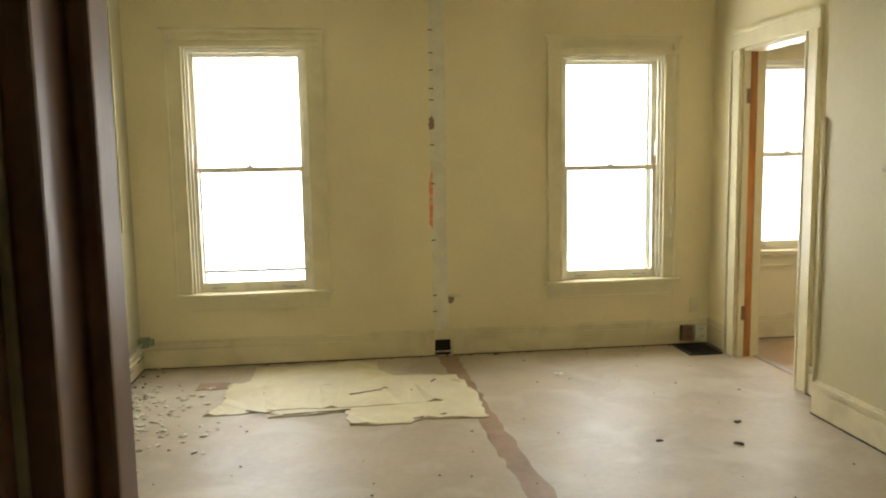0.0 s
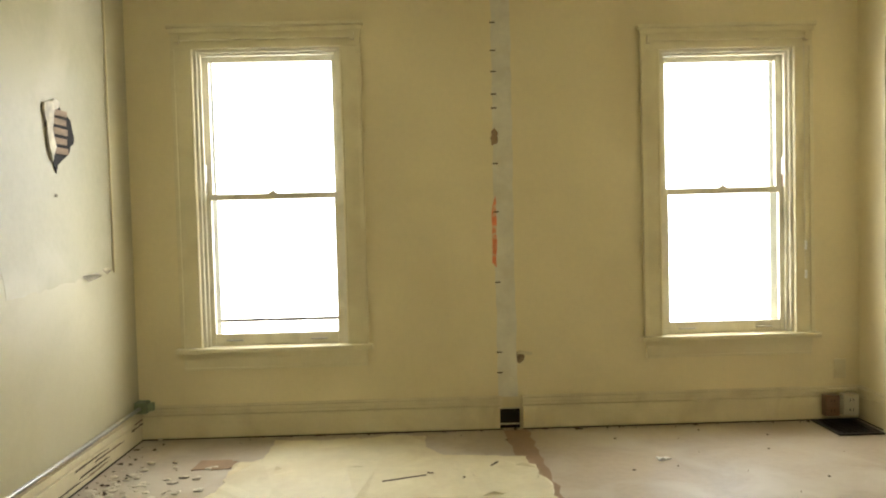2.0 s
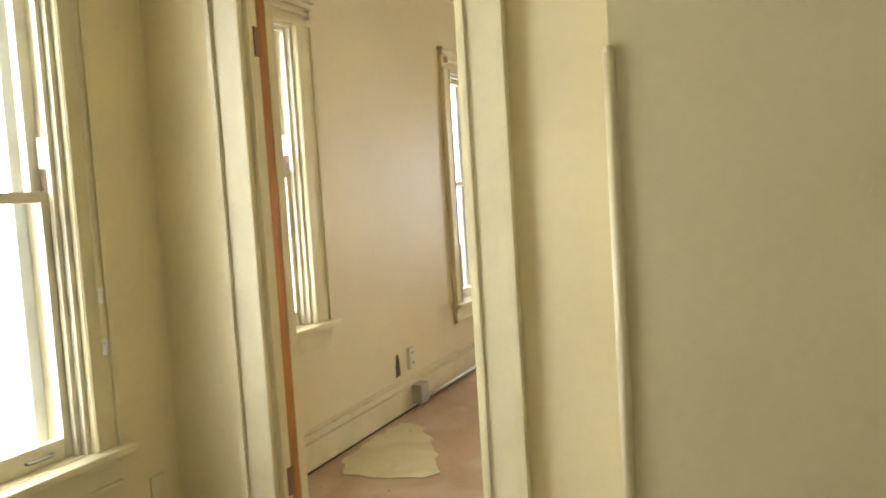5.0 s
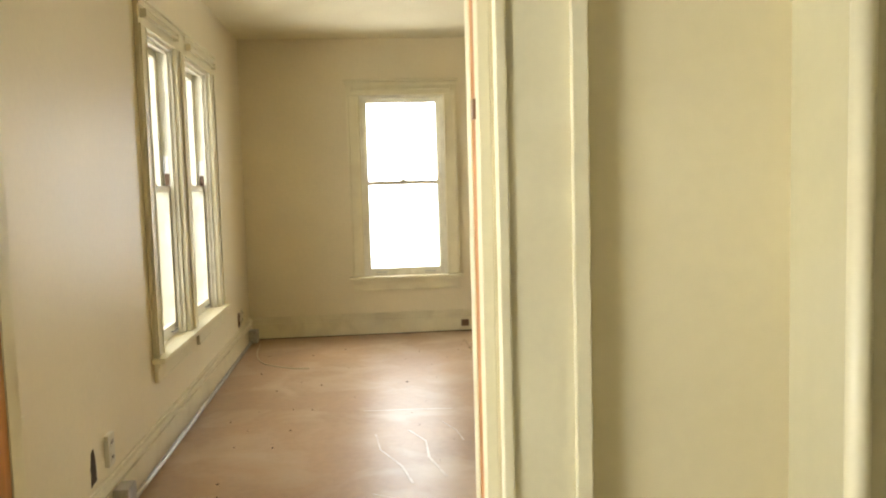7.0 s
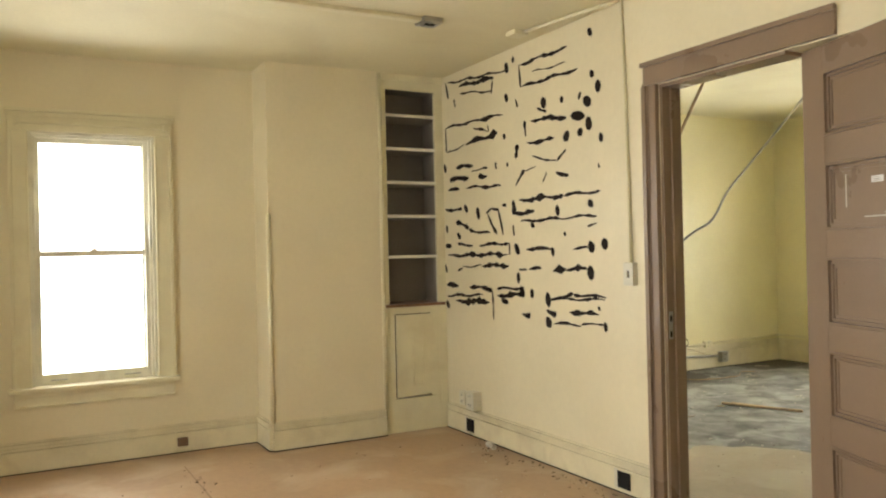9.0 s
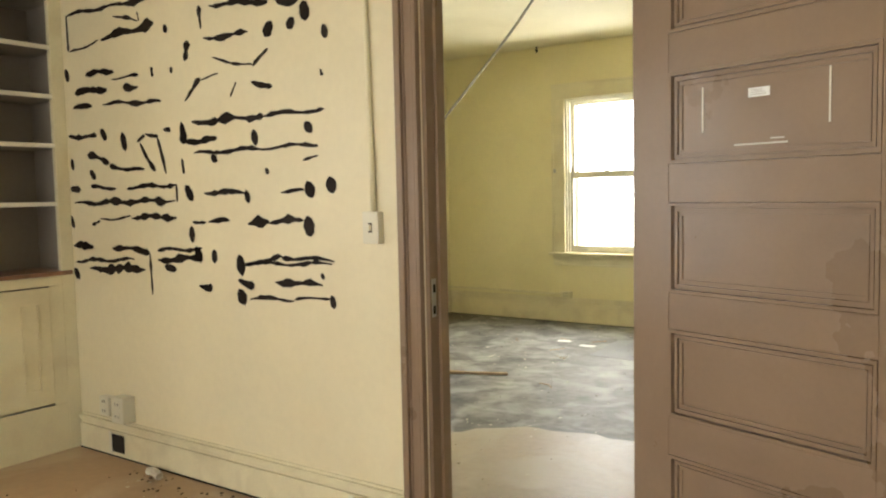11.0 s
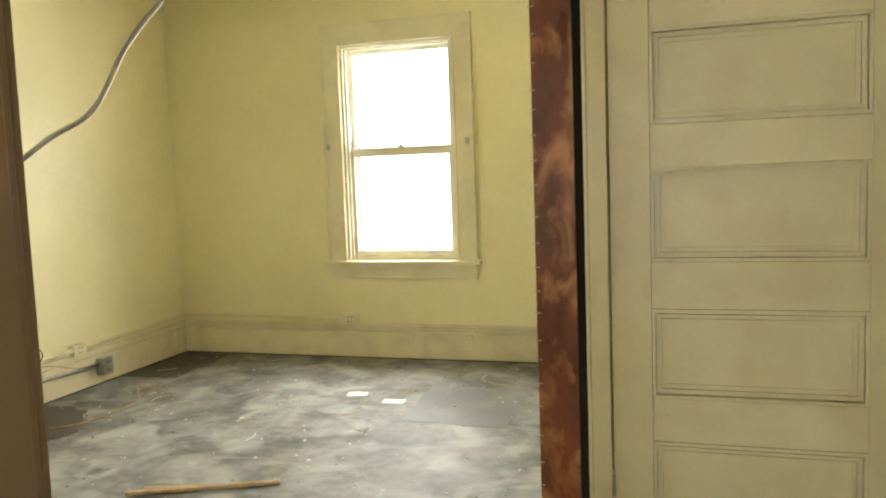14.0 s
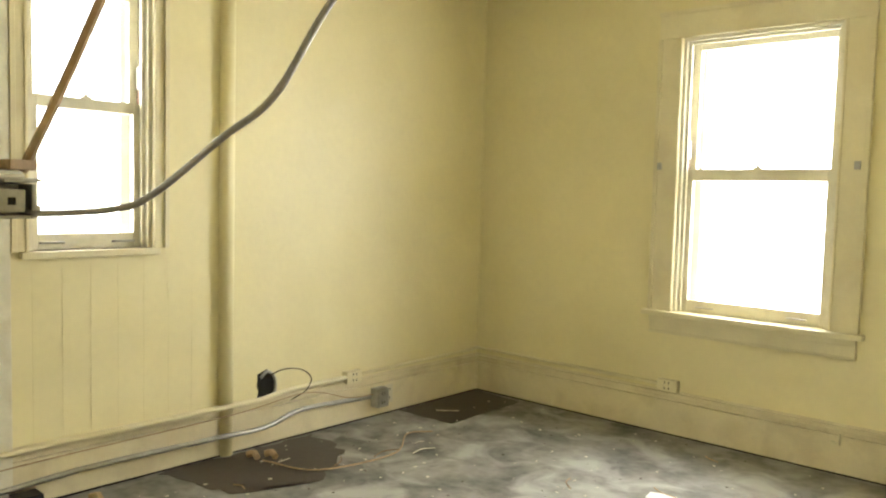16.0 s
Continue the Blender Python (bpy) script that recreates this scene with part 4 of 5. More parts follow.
smear(8.738, 1.790, 8.267, 1.762, 0.020)
smear(8.185, 1.905, 8.185, 1.891, 0.016)
smear(7.897, 1.915, 7.642, 1.860, 0.012)
smear(7.642, 1.852, 7.548, 1.921, 0.012)
smear(8.093, 1.756, 7.984, 1.836, 0.022)
smear(7.984, 1.836, 7.860, 1.844, 0.008)
smear(7.656, 1.791, 7.528, 1.766, 0.020)
smear(7.788, 1.748, 7.749, 1.798, 0.008)
smear(7.257, 1.811, 7.250, 1.782, 0.011)
smear(9.061, 1.647, 8.803, 1.631, 0.023)
smear(8.757, 1.653, 8.733, 1.623, 0.034)
smear(8.585, 1.623, 8.570, 1.565, 0.034)
smear(8.467, 1.590, 8.405, 1.623, 0.023)
smear(8.405, 1.623, 8.302, 1.608, 0.018)
smear(8.446, 1.578, 8.337, 1.437, 0.021)
smear(8.310, 1.597, 8.257, 1.436, 0.018)
smear(9.041, 1.519, 9.035, 1.481, 0.023)
smear(8.895, 1.541, 8.706, 1.501, 0.025)
smear(8.705, 1.476, 8.420, 1.449, 0.022)
smear(8.868, 1.453, 8.843, 1.428, 0.029)
smear(8.263, 1.630, 8.208, 1.632, 0.019)
smear(8.128, 1.658, 8.113, 1.562, 0.027)
smear(8.052, 1.648, 7.587, 1.648, 0.029)
smear(7.587, 1.648, 7.244, 1.648, 0.018)
smear(8.106, 1.568, 7.886, 1.566, 0.031)
smear(7.650, 1.581, 7.642, 1.540, 0.029)
smear(7.342, 1.594, 7.324, 1.574, 0.031)
smear(8.048, 1.511, 7.282, 1.515, 0.017)
smear(7.920, 1.491, 7.901, 1.476, 0.025)
smear(8.134, 1.491, 8.124, 1.428, 0.025)
smear(7.368, 1.458, 7.281, 1.465, 0.010)
smear(7.581, 1.424, 7.574, 1.412, 0.016)
smear(9.051, 1.373, 8.986, 1.369, 0.030)
smear(8.875, 1.379, 8.656, 1.369, 0.025)
smear(8.568, 1.369, 8.184, 1.375, 0.019)
smear(9.034, 1.297, 8.194, 1.303, 0.026)
smear(8.184, 1.375, 8.182, 1.303, 0.014)
smear(9.076, 1.225, 9.055, 1.179, 0.024)
smear(8.883, 1.191, 8.812, 1.211, 0.015)
smear(8.812, 1.211, 8.541, 1.227, 0.015)
smear(8.541, 1.225, 8.191, 1.226, 0.027)
smear(8.107, 1.357, 8.079, 1.313, 0.035)
smear(7.987, 1.336, 7.708, 1.330, 0.022)
smear(7.708, 1.330, 7.700, 1.297, 0.025)
smear(7.500, 1.330, 7.364, 1.331, 0.020)
smear(7.341, 1.351, 7.329, 1.322, 0.043)
smear(7.222, 1.365, 7.215, 1.338, 0.042)
smear(8.086, 1.169, 8.084, 1.125, 0.031)
smear(8.076, 1.207, 7.983, 1.205, 0.013)
smear(7.965, 1.206, 7.823, 1.208, 0.026)
smear(7.704, 1.193, 7.574, 1.205, 0.038)
smear(7.574, 1.205, 7.375, 1.211, 0.024)
smear(7.349, 1.208, 7.342, 1.169, 0.047)
smear(9.061, 1.071, 8.879, 1.079, 0.031)
smear(9.048, 0.995, 8.534, 1.018, 0.023)
smear(8.715, 1.074, 8.408, 1.058, 0.024)
smear(8.346, 1.068, 8.016, 1.082, 0.021)
smear(8.345, 1.022, 8.014, 1.038, 0.026)
smear(8.053, 1.075, 8.037, 1.037, 0.039)
smear(9.057, 0.943, 9.036, 0.914, 0.036)
smear(8.923, 0.956, 8.447, 0.976, 0.035)
smear(8.408, 1.053, 8.401, 0.855, 0.014)
smear(8.283, 0.991, 8.223, 0.981, 0.028)
smear(7.935, 1.066, 7.934, 1.034, 0.030)
smear(8.048, 0.917, 7.956, 0.907, 0.035)
smear(7.767, 1.043, 7.758, 0.991, 0.042)
smear(7.732, 1.025, 7.507, 1.058, 0.017)
smear(7.507, 1.058, 7.213, 1.053, 0.020)
smear(7.766, 1.022, 7.226, 1.040, 0.014)
smear(7.781, 0.948, 7.680, 0.934, 0.034)
smear(7.551, 0.955, 7.280, 0.952, 0.019)
smear(7.769, 0.892, 7.754, 0.864, 0.046)
smear(7.711, 0.876, 7.441, 0.883, 0.013)
smear(7.441, 0.883, 7.242, 0.905, 0.011)
smear(7.231, 0.902, 7.224, 0.874, 0.026)
smear(7.282, 0.994, 7.276, 0.983, 0.015)
SW = outlet("light_switch", "ivory surface light switch beside brown doorway", south(6.997, BS, 1.187), IVORY, 0.075, 0.12, 0.035, slots=False)
part("toggle", boxes((-0.006, 0.006, -0.048, -0.0355, -0.012, 0.012)), IVORY, SW, bevel=0.002)
part("toggle_slot", boxes((-0.009, 0.009, -0.0362, -0.0352, -0.018, 0.018)), DARKBIT, SW)
wall_thing("switch_conduit", "cream painted conduit from ceiling to switch", "conduit", sweep([(6.997, BS + 0.012, 1.247), (7.03, BS + 0.012, 2.6), (7.05, BS + 0.06, 2.635), (7.73, BS + 0.18, 2.636)], 0.011, 8, 5), TRIM, smooth=True)
wall_thing("ceiling_box", "small painted ceiling junction box", "junction box", boxes((7.70, 7.80, 2.27, 2.37, H - 0.03, H - 0.0005)), TRIM, bevel=0.006)
CB = thing("ceiling_track", "cream ceiling lighting track with open end box", "ceiling fixture")
part("track", boxes((7.72, 7.78, 2.98, 5.25, H - 0.022, H - 0.0005)), TRIM, CB, bevel=0.004)
part("end_box", boxes((7.69, 7.81, 2.86, 2.98, H - 0.03, H - 0.0005)), METAL, CB, bevel=0.004)
part("dark_opening", boxes((7.73, 7.76, 2.89, 2.95, H - 0.034, H - 0.0305)), VOID, CB)
outlet("wall_outlet", "ivory outlet box beside bookcase", south(8.80, BS, 0.26), IVORY, 0.08, 0.10, 0.04)
outlet("wall_outlet", "ivory outlet box beside bookcase", south(8.64, BS, 0.265), IVORY, 0.10, 0.13, 0.07)
for x, z in ((8.71, 0.075), (7.075, 0.075)):
    OH = thing("baseboard_outlet", "black open outlet in the baseboard", "outlet", south(x, BS - 0.0 + 0.026, z), "baseboard outlets")
    part("cavity", boxes((-0.05, 0.05, -0.004, -0.0005, -0.045, 0.045)), VOID, OH)
    part("rim", boxes((-0.075, -0.05, -0.005, -0.0005, -0.055, 0.055)), IVORY, OH)
wall_thing("plaster_lump", "small broken plaster lumps at the baseboard", "debris", sweep([(8.25, 2.24, 0.02), (8.30, 2.23, 0.03), (8.36, 2.22, 0.02)], 0.02, 7, 3), DEBRIS)
outlet("baseboard_plate", "small brass plate on the baseboard", east(BE - 0.026, 4.03, 0.075), BROWNPL, 0.07, 0.06, 0.005, slots=False)
outlet("wall_outlet", "ivory outlet with dark cover above baseboard", north(5.50, BN, 0.305), IVORY, 0.075, 0.13, 0.02)
wall_thing("outlet_scar", "dark broken outlet scar on the wall", "wall hole", sheet([(-0.03, -0.07), (0.03, -0.06), (0.025, 0.0), (0.01, 0.07), (-0.015, 0.06), (-0.03, 0.0)], 0, 0.003, rng, 0.008, 0.02), DARKBIT, pose(5.33, BN, 0.29, 90))
wall_thing("junction_box", "grey steel box at the baseboard", "junction box", boxes((5.45, 5.56, BN - 0.09, BN - 0.027, 0.03, 0.15)), METAL, bevel=0.004)
wall_thing("baseboard_conduit", "grey steel conduit along the floor edge", "conduit", sweep([(5.56, BN - 0.05, 0.035), (7.0, BN - 0.05, 0.03), (9.1, BN - 0.05, 0.035)], 0.012, 8, 4), METAL, smooth=True)
wall_thing("junction_box", "grey steel box in the room corner", "junction box", boxes((9.1, 9.2, BN - 0.10, BN - 0.03, 0.02, 0.13)), METAL, bevel=0.004)
outlet("wall_outlet", "ivory outlet above the baseboard", north(8.95, BN, 0.29), IVORY)
outlet("wall_outlet", "brown outlet above the baseboard", north(8.80, BN, 0.28), BROWNPL)
wall_thing("loose_wire", "thin pale wire curling over the floor", "wire", sweep([(9.12, 5.85, 0.01), (8.7, 5.82, 0.006), (8.35, 5.72, 0.006), (8.15, 5.5, 0.006), (8.12, 5.36, 0.006)], 0.004, 6, 6), IVORY, smooth=True)
wall_thing("floor_seam", "dark open seam in the hardboard floor", "floor seam", sheet([(3.7, 4.062), (9.0, 4.085), (9.0, 4.092), (3.7, 4.07)], 0.0002, 0.0008), TAPE)
crumbs("seam_grit", "dark crumbs along the floor seam", DARKBIT, 120, 0, 0, 0, 0, 0.003, 0.011, 8, lambda r: (r.uniform(4.5, 8.9), 4.07 + r.gauss(0, 0.03)))
crumbs("floor_bits", "scattered dark bits on the brown floor", DARKBIT, 120, 3.7, 8.9, 2.3, 5.8, 0.003, 0.009, 9)
crumbs("doorway_grit", "crumbs along the graffiti wall baseboard", DARKBIT, 90, 0, 0, 0, 0, 0.003, 0.010, 10, lambda r: (r.uniform(6.4, 8.5), BS + 0.06 + abs(r.gauss(0, 0.08))))
wall_thing("floor_scrap", "pale worn paper scrap by the doorway", "torn paper", sheet([(4.33, 5.55), (4.38, 5.38), (4.46, 5.33), (4.8, 5.52), (5.1, 5.70), (5.15, 5.88), (4.80, 5.90), (4.55, 5.90), (4.33, 5.77)], 0.001, 0.003, rng, 0.02, 0.06), SHEET)

SCUFF = material("pale_floor_scrape", (0.60, 0.51, 0.40), 0.35, vary=0.15, scale=12, stain=(0.45, 0.32, 0.2), stain_amount=0.7, stain_scale=18)
for pts, w in (([(6.92, 4.95), (6.90, 4.70), (6.88, 4.42)], 0.016), ([(6.46, 4.88), (6.20, 4.86), (5.95, 4.76), (5.72, 4.72)], 0.010), ([(6.50, 4.70), (6.30, 4.62), (6.05, 4.62), (5.78, 4.56)], 0.012), ([(6.62, 4.50), (6.45, 4.44), (6.28, 4.42)], 0.008), ([(5.62, 4.90), (5.50, 4.72), (5.46, 4.58)], 0.010)):
    left = [(x, y + w / 2 * (0.4 + 1.2 * math.sin(1 + 2.1 * k) ** 2)) if abs(pts[0][0] - pts[-1][0]) > 0.1 else (x + w / 2, y) for k, (x, y) in enumerate(pts)]
    right = [(x, y - w / 2) if abs(pts[0][0] - pts[-1][0]) > 0.1 else (x - w / 2, y) for x, y in pts]
    wall_thing("floor_scrape", "pale scraped mark on the brown floor", "floor mark", sheet(left + right[::-1], 0.0002, 0.0010), SCUFF, group="floor scrapes")
crumbs("pale_specks", "pale plaster specks on the brown floor", DEBRIS, 45, 0, 0, 0, 0, 0.003, 0.010, 41, lambda r: (r.uniform(6.0, 8.4), BS + 0.1 + abs(r.gauss(0, 0.45))), 0.3)
# ---------- third room ----------
VN = wall_thing("bare_floor_patch", "dark bare floor patch in the corner", "floor patch", sheet([(9.56, -2.64), (9.95, -2.68), (9.94, -1.93), (9.53, -1.95)], 0.0005, 0.002, rng, 0.01, 0.06), FLOOR_C2)
wall_thing("bare_floor_patch", "dark bare floor patch along the wall", "floor patch", sheet([(9.93, -1.25), (9.93, -0.35), (9.5, -0.45), (9.35, -0.85), (9.6, -1.2)], 0.0005, 0.002, rng, 0.03, 0.06), FLOOR_C2)
wall_thing("floor_patch", "smooth darker grey vinyl patch on floor", "floor patch", sheet([(7.15, -2.0), (7.75, -2.05), (7.72, -1.35), (7.12, -1.3)], 0.0005, 0.0018, rng, 0.02, 0.08), SLAB_C)
wall_thing("floor_patch", "pale bare board strip by the doorway", "floor patch", sheet([(5.9, 0.5), (7.2, 0.62), (7.6, 1.0), (7.5, 1.95), (5.9, 1.95)], 0.0005, 0.0025, rng, 0.03, 0.08), FLOOR_A)
for x, y, a, w in ((8.14, -1.77, 12, 0.12), (7.87, -1.66, 5, 0.13)):
    wall_thing("paper_sheet", "small white sheet of paper on floor", "paper", sheet([(-w / 2, -w * 0.33), (w / 2, -w * 0.36), (w / 2, w * 0.3), (-w / 2, w * 0.33)], 0.003, 0.0045, rng, 0.002, 0.05, 0.004), WHITE, pose(x, y, 0, 0, 0, a), group="papers")
for p, q in (((8.50, -0.16), (7.92, -0.41)), ((8.45, -0.22), (8.2, -0.3))):
    wall_thing("wood_stick", "pale split wooden strip on the floor", "wood strip", sweep([(*p, 0.012), ((p[0] + q[0]) / 2, (p[1] + q[1]) / 2 + 0.006, 0.013), (*q, 0.011)], 0.011, 5, 3), PALEWOOD, group="wood strips")
crumbs("floor_litter", "pale flakes and straw litter on grey floor", DEBRIS, 380, 6.8, 9.9, -2.6, 1.8, 0.003, 0.011, 12, flat=0.3)
crumbs("floor_grit", "dark grit over the grey floor", DARKBIT, 300, 6.8, 9.9, -2.6, 1.8, 0.002, 0.008, 13, flat=0.3)
ws = random.Random(31)
for k in range(26):
    x, y, a, L = ws.uniform(7.4, 9.8), ws.uniform(-2.5, 0.6), ws.uniform(0, 6.3), ws.uniform(0.05, 0.2)
    wall_thing("straw_shred", "thin pale shred lying on the floor", "litter", sweep([(x, y, 0.005), (x + L * 0.5 * math.cos(a), y + L * 0.5 * math.sin(a), 0.008), (x + L * math.cos(a + 0.3), y + L * math.sin(a + 0.3), 0.005)], 0.003, 5, 4), ws.choice((PALEWOOD, LATH, DEBRIS)), group="shreds")
# pipes, conduits and outlets on the walls
wall_thing("wall_chase", "tall pale board casing beside the window", "board", boxes((CE - 0.03, CE - 0.002, 0.262, 0.33, 0.0, 2.74)), PLASTER, bevel=0.004)
wall_thing("riser_pipe", "cream painted vertical conduit beside the board", "pipe", sweep([(CE - 0.02, 0.352, 0.20), (CE - 0.02, 0.348, 1.4), (CE - 0.02, 0.352, 2.739)], 0.012, 8, 4), TRIM, smooth=True)
wall_thing("riser_pipe", "cream painted vertical conduit beside the board", "pipe", sweep([(CE - 0.02, 0.405, 0.001), (CE - 0.02, 0.408, 2.739)], 0.016, 10, 1), TRIM, smooth=True)
part("clamp", boxes((CE - 0.045, CE - 0.002, 0.335, 0.39, 0.925, 0.94)), TRIM, bpy.data.objects["riser_pipe"], bevel=0.003)
for y in (0.17, 0.05, -0.07, -0.19, -0.31, -0.43, -0.55):
    wall_thing("board_joint", "thin groove between painted wall boards", "joint", boxes((CE - 0.0014, CE - 0.0004, y - 0.0025, y + 0.0025, 0.252, 0.98 if -0.42 < y < 0.25 else 0.9)), WALL_C, group="board joints")
wall_thing("floor_box", "black box on the floor by the wall", "box", boxes((CE - 0.15, CE - 0.06, 0.19, 0.29, 0.001, 0.085)), BLACK, bevel=0.004)
wall_thing("junction_box", "cream painted box at the baseboard", "junction box", boxes((CE - 0.07, CE - 0.03, 0.34, 0.42, 0.15, 0.27)), TRIM, bevel=0.004)
wall_thing("riser_pipe", "yellowed painted vertical pipe on the wall", "pipe", sweep([(CE - 0.018, -0.725, 0.001), (CE - 0.018, -0.725, 2.739)], 0.036, 14, 1), WALL_C, smooth=True)
wall_thing("raceway", "cream painted cable raceway along the wall", "conduit", sweep([(CE - 0.03, 2.0, 0.2), (CE - 0.03, 0.4, 0.235), (CE - 0.092, -0.6, 0.262), (CE - 0.092, -0.85, 0.262), (CE - 0.03, -1.1, 0.265), (CE - 0.03, -1.5, 0.27)], 0.013, 8, 5), TRIM, smooth=True)
wall_thing("raceway", "cream painted cable raceway along the wall", "conduit", sweep([(CE - 0.02, -1.6, 0.27), (CE - 0.02, -2.6, 0.285), (CE - 0.06, CS + 0.02, 0.288), (9.2, CS + 0.02, 0.286), (8.62, CS + 0.02, 0.282)], 0.010, 8, 4), TRIM, smooth=True)
wall_thing("steel_conduit", "grey steel conduit sagging along the wall", "conduit", sweep([(CE - 0.05, 1.9, 0.10), (CE - 0.045, 0.6, 0.085), (CE - 0.045, 0.0, 0.11), (CE - 0.10, -0.6, 0.125), (CE - 0.10, -0.9, 0.12), (CE - 0.045, -1.2, 0.15), (CE - 0.045, -1.68, 0.13)], 0.013, 8, 6), METAL, smooth=True)
outlet("wall_outlet", "cream raceway outlet above the baseboard", east(CE, -1.555, 0.265), TRIM, 0.11, 0.07, 0.045)
outlet("wall_outlet", "grey steel outlet box on the baseboard", east(CE - 0.027, -1.745, 0.12), METAL, 0.09, 0.11, 0.06)
outlet("wall_outlet", "ivory outlet plate beside the steel box", east(CE - 0.027, -1.84, 0.12), IVORY, 0.07, 0.11, 0.006)
outlet("wall_outlet", "cream raceway outlet on back wall", south(8.57, CS, 0.28), TRIM, 0.12, 0.065, 0.04)
wall_thing("baseboard_hook", "small cream clip on the baseboard", "clip", boxes((7.66, 7.70, CS + 0.027, CS + 0.05, 0.15, 0.165), (7.66, 7.668, CS + 0.027, CS + 0.05, 0.165, 0.205)), TRIM, bevel=0.002)
CH = thing("wall_box_hole", "dark open wall box with loose wire", "wall hole", pose(CE, -0.98, 0.29))
part("cavity", sheet([(-0.05, -0.10), (0.05, -0.09), (0.06, 0.05), (0.0, 0.10), (-0.055, 0.08)], 0, 0.004, rng, 0.006, 0.03), VOID, CH).matrix_basis = pose(0, 0, 0, 90, 0, -90)
part("box_rim", sweep([(-0.006, 0.04, 0.06), (-0.01, 0.0, 0.09), (-0.01, -0.045, 0.05), (-0.01, -0.045, -0.03), (-0.006, 0.0, -0.08)], 0.008, 8, 4), METAL, CH, smooth=True)
part("wire", sweep([(-0.008, 0.0, 0.06), (-0.06, -0.06, 0.10), (-0.08, -0.16, 0.09), (-0.07, -0.24, 0.03), (-0.05, -0.22, -0.04), (-0.03, -0.14, -0.08)], 0.003, 6, 6), DARKBIT, CH, smooth=True)
wall_thing("loose_wire", "thin loose wire along the wall", "wire", sweep([(CE - 0.06, 0.9, 0.16), (CE - 0.06, 0.2, 0.19), (CE - 0.10, -0.7, 0.22), (CE - 0.06, -1.2, 0.24), (CE - 0.06, -1.5, 0.16), (CE - 0.07, -1.68, 0.15)], 0.003, 6, 5), PALEWOOD, smooth=True)
wall_thing("black_cable", "thick black cable loop near the wall", "cable", sweep([(CE - 0.08, 0.85, 0.02), (CE - 0.12, 0.55, 0.05), (CE - 0.14, 0.40, 0.16), (CE - 0.12, 0.48, 0.24), (CE - 0.08, 0.75, 0.26)], 0.012, 8, 6), BLACK, smooth=True)
for x, y in ((9.85, -0.78), (9.80, -0.85), (9.78, 0.05), (9.84, 0.0)):
    wall_thing("debris_block", "broken pale plaster lump by the wall", "debris", sweep([(x, y, 0.015), (x - 0.03, y - 0.02, 0.025), (x - 0.07, y - 0.01, 0.015)], 0.017, 6, 2), PALEWOOD, group="lumps")
wall_thing("loose_wire", "thin wire curling over the grey floor", "wire", sweep([(9.75, -0.8, 0.006), (9.45, -0.9, 0.01), (9.35, -1.3, 0.02), (9.55, -1.6, 0.012), (9.5, -1.75, 0.006)], 0.004, 6, 6), PALEWOOD, smooth=True)
# hanging cable with its box
FC = thing("hanging_cable", "grey armoured flexible cable sagging from the ceiling", "cable")
cable = [(7.52, -0.36, 2.74), (7.67, -0.08, 2.33), (7.86, 0.17, 1.95), (7.97, 0.30, 1.74), (8.035, 0.405, 1.525), (8.20, 0.43, 1.435), (8.367, 0.51, 1.301), (8.47, 0.557, 1.263), (8.605, 0.668, 1.248), (8.66, 0.69, 1.255)]
bm = sweep(cable, 0.0085, 10, 26)
FCm = part("armour", bm, FLEX, FC, smooth=True)
JB = part("junction_box", boxes((8.62, 8.73, 0.675, 0.685, 1.235, 1.318), (8.62, 8.73, 0.775, 0.785, 1.235, 1.318), (8.62, 8.73, 0.6855, 0.7745, 1.235, 1.243), (8.70, 8.73, 0.6855, 0.7745, 1.2435, 1.318), (8.618, 8.6195, 0.70, 0.785, 1.25, 1.305)), METAL, FC, "open steel junction box", bevel=0.002)
part("connector", sweep([(8.655, 0.678, 1.256), (8.645, 0.655, 1.253)], 0.014, 10, 1), METAL, JB, smooth=True)
part("connector", sweep([(8.67, 0.785, 1.31), (8.67, 0.812, 1.322)], 0.014, 10, 1), METAL, JB, smooth=True)
part("knockout", boxes((8.6165, 8.6178, 0.722, 0.740, 1.268, 1.286)), VOID, JB)
part("side_plate", boxes((8.612, 8.6165, 0.79, 0.825, 1.225, 1.315)), WHITE, JB, "pale bracket plate", bevel=0.001)
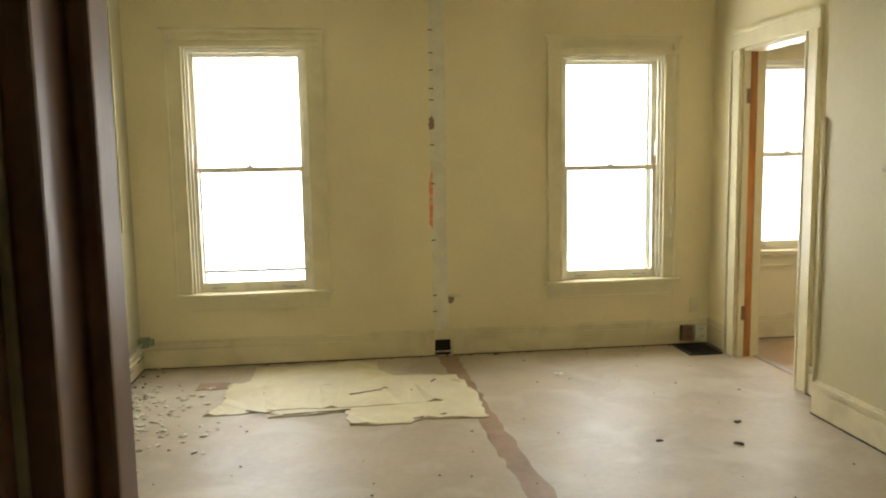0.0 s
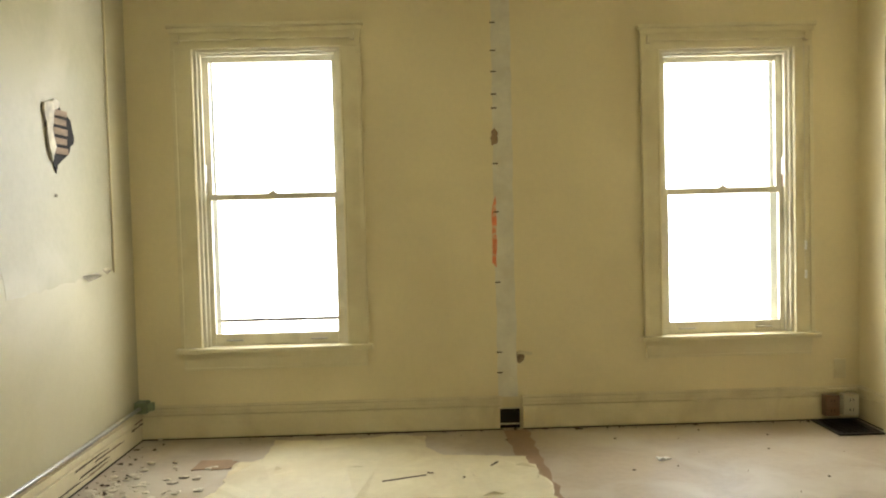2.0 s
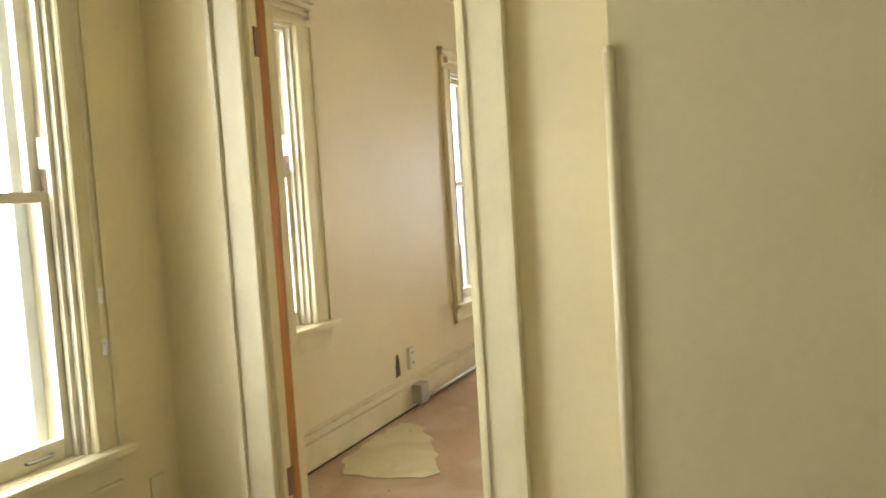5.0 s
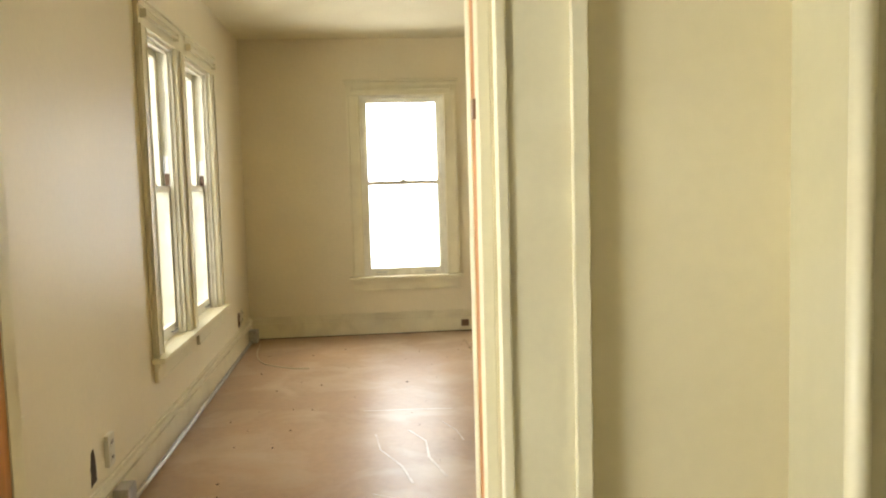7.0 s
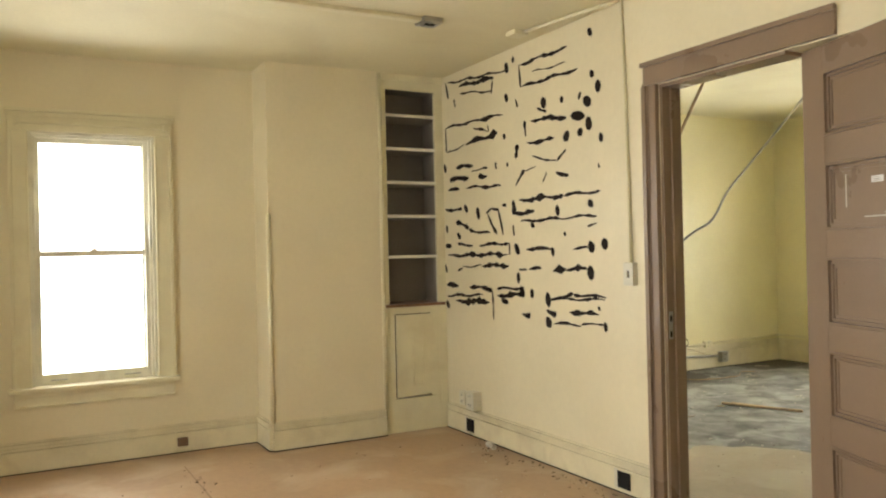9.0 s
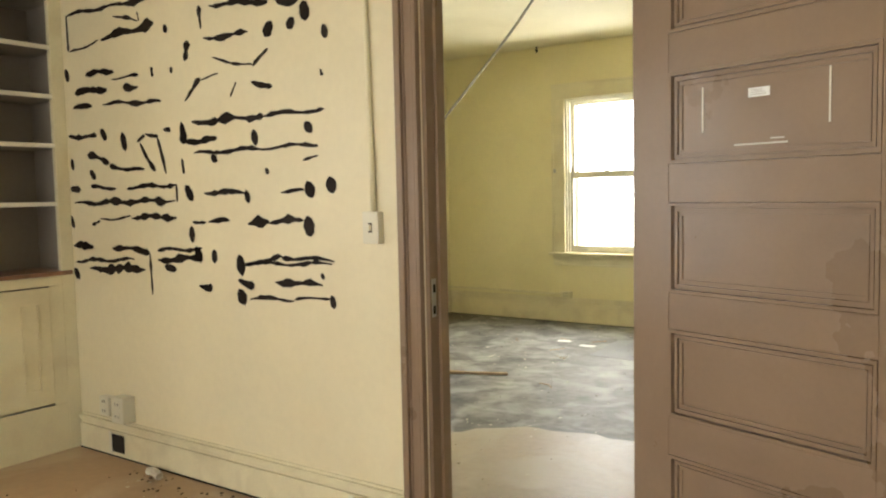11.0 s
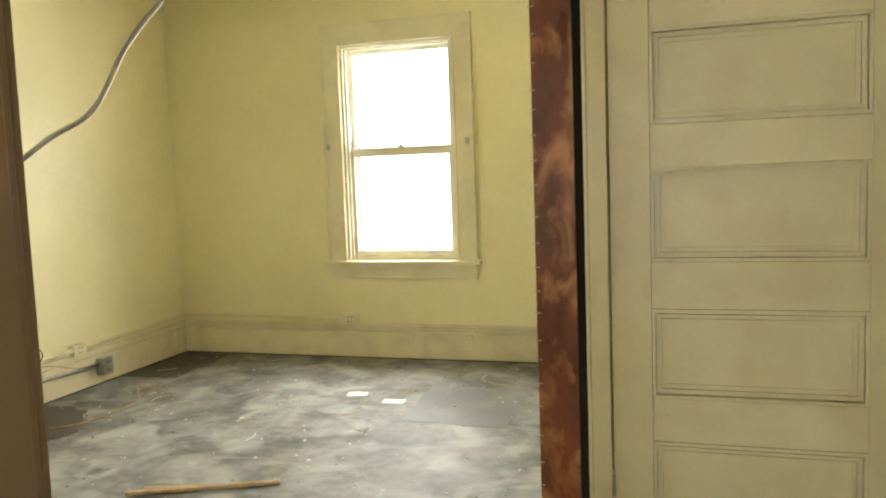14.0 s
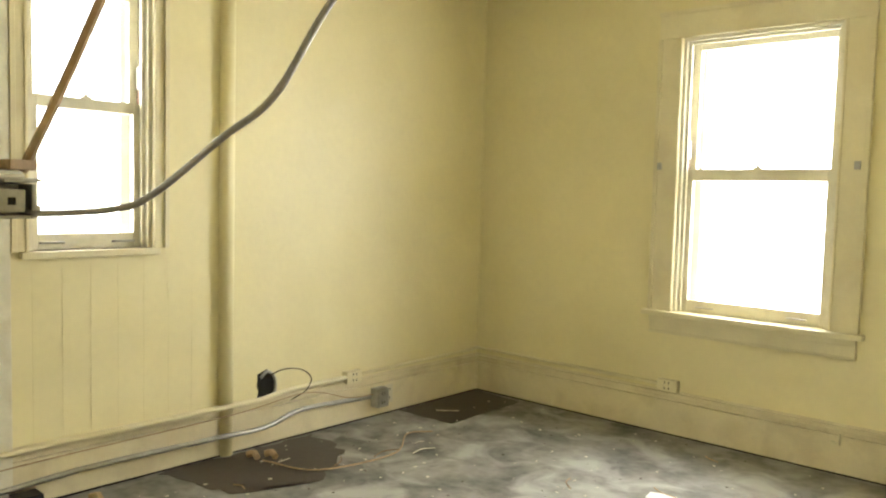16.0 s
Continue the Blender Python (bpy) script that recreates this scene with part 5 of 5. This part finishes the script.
for k, (y, rz) in enumerate(((0.70, 6), (0.73, -8), (0.75, 14))):
    part("cover", boxes((-0.055, 0.055, -0.045, 0.045, 0, 0.009)), WHITE if k % 2 else METAL, JB, "bent loose cover", bevel=0.002).matrix_basis = pose(8.67, y + 0.01, 1.320 + k * 0.012, 2 * k - 2, 3 - 3 * k, rz)
part("wood_block", boxes((-0.05, 0.06, -0.035, 0.035, 0, 0.024)), PALEWOOD, JB, "split wood block", bevel=0.003).matrix_basis = pose(8.66, 0.715, 1.352, 0, 0, 12)
part("armour", sweep([(8.67, 0.80, 1.318), (8.67, 0.833, 1.352), (8.67, 0.887, 1.383), (8.67, 0.955, 1.380), (8.70, 1.10, 1.34), (8.78, 1.35, 1.42), (8.85, 1.6, 1.75), (8.88, 1.75, 2.2), (8.88, 1.8, 2.74)], 0.0085, 10, 10), FLEX, FC, "second armoured cable run", smooth=True)
part("hanger_stick", sweep([(8.66, 0.69, 1.35), (8.466, 0.586, 1.752), (8.02, 0.36, 2.739)], 0.012, 6, 4), PALEWOOD, FC, "thin reddish wooden stick")
wall_thing("ceiling_hook", "small black hook at the ceiling edge", "hook", sweep([(8.85, CS + 0.06, 2.739), (8.85, CS + 0.06, 2.71), (8.84, CS + 0.07, 2.69)], 0.012, 8, 3), BLACK)
for x in (7.66, 8.68):
    wall_thing("curtain_bracket", "small worn metal curtain bracket on casing", "bracket", boxes((x - 0.014, x + 0.014, CS + 0.023, CS + 0.032, 1.49, 1.53)), METAL, group="curtain brackets", bevel=0.002)
wall_thing("black_cable", "thin dark cable hanging from the box in a loop", "cable", sweep([(8.66, 0.795, 1.235), (8.66, 0.80, 1.11), (8.66, 0.812, 0.932), (8.66, 0.841, 0.727), (8.66, 0.832, 0.612), (8.66, 0.804, 0.571), (8.665, 0.769, 0.61), (8.67, 0.782, 0.645), (8.675, 0.815, 0.65), (8.68, 0.84, 0.63)], 0.0065, 8, 8), BLACK, smooth=True)
for z in (1.20, 2.0):
    wall_thing("outside_wire", "thin dark utility wire outside the window", "wire", sweep([(BE + 0.20, 4.2, z), (BE + 0.20, 4.94, z + 0.01)], 0.003, 6, 1), METAL, group="outside wires")
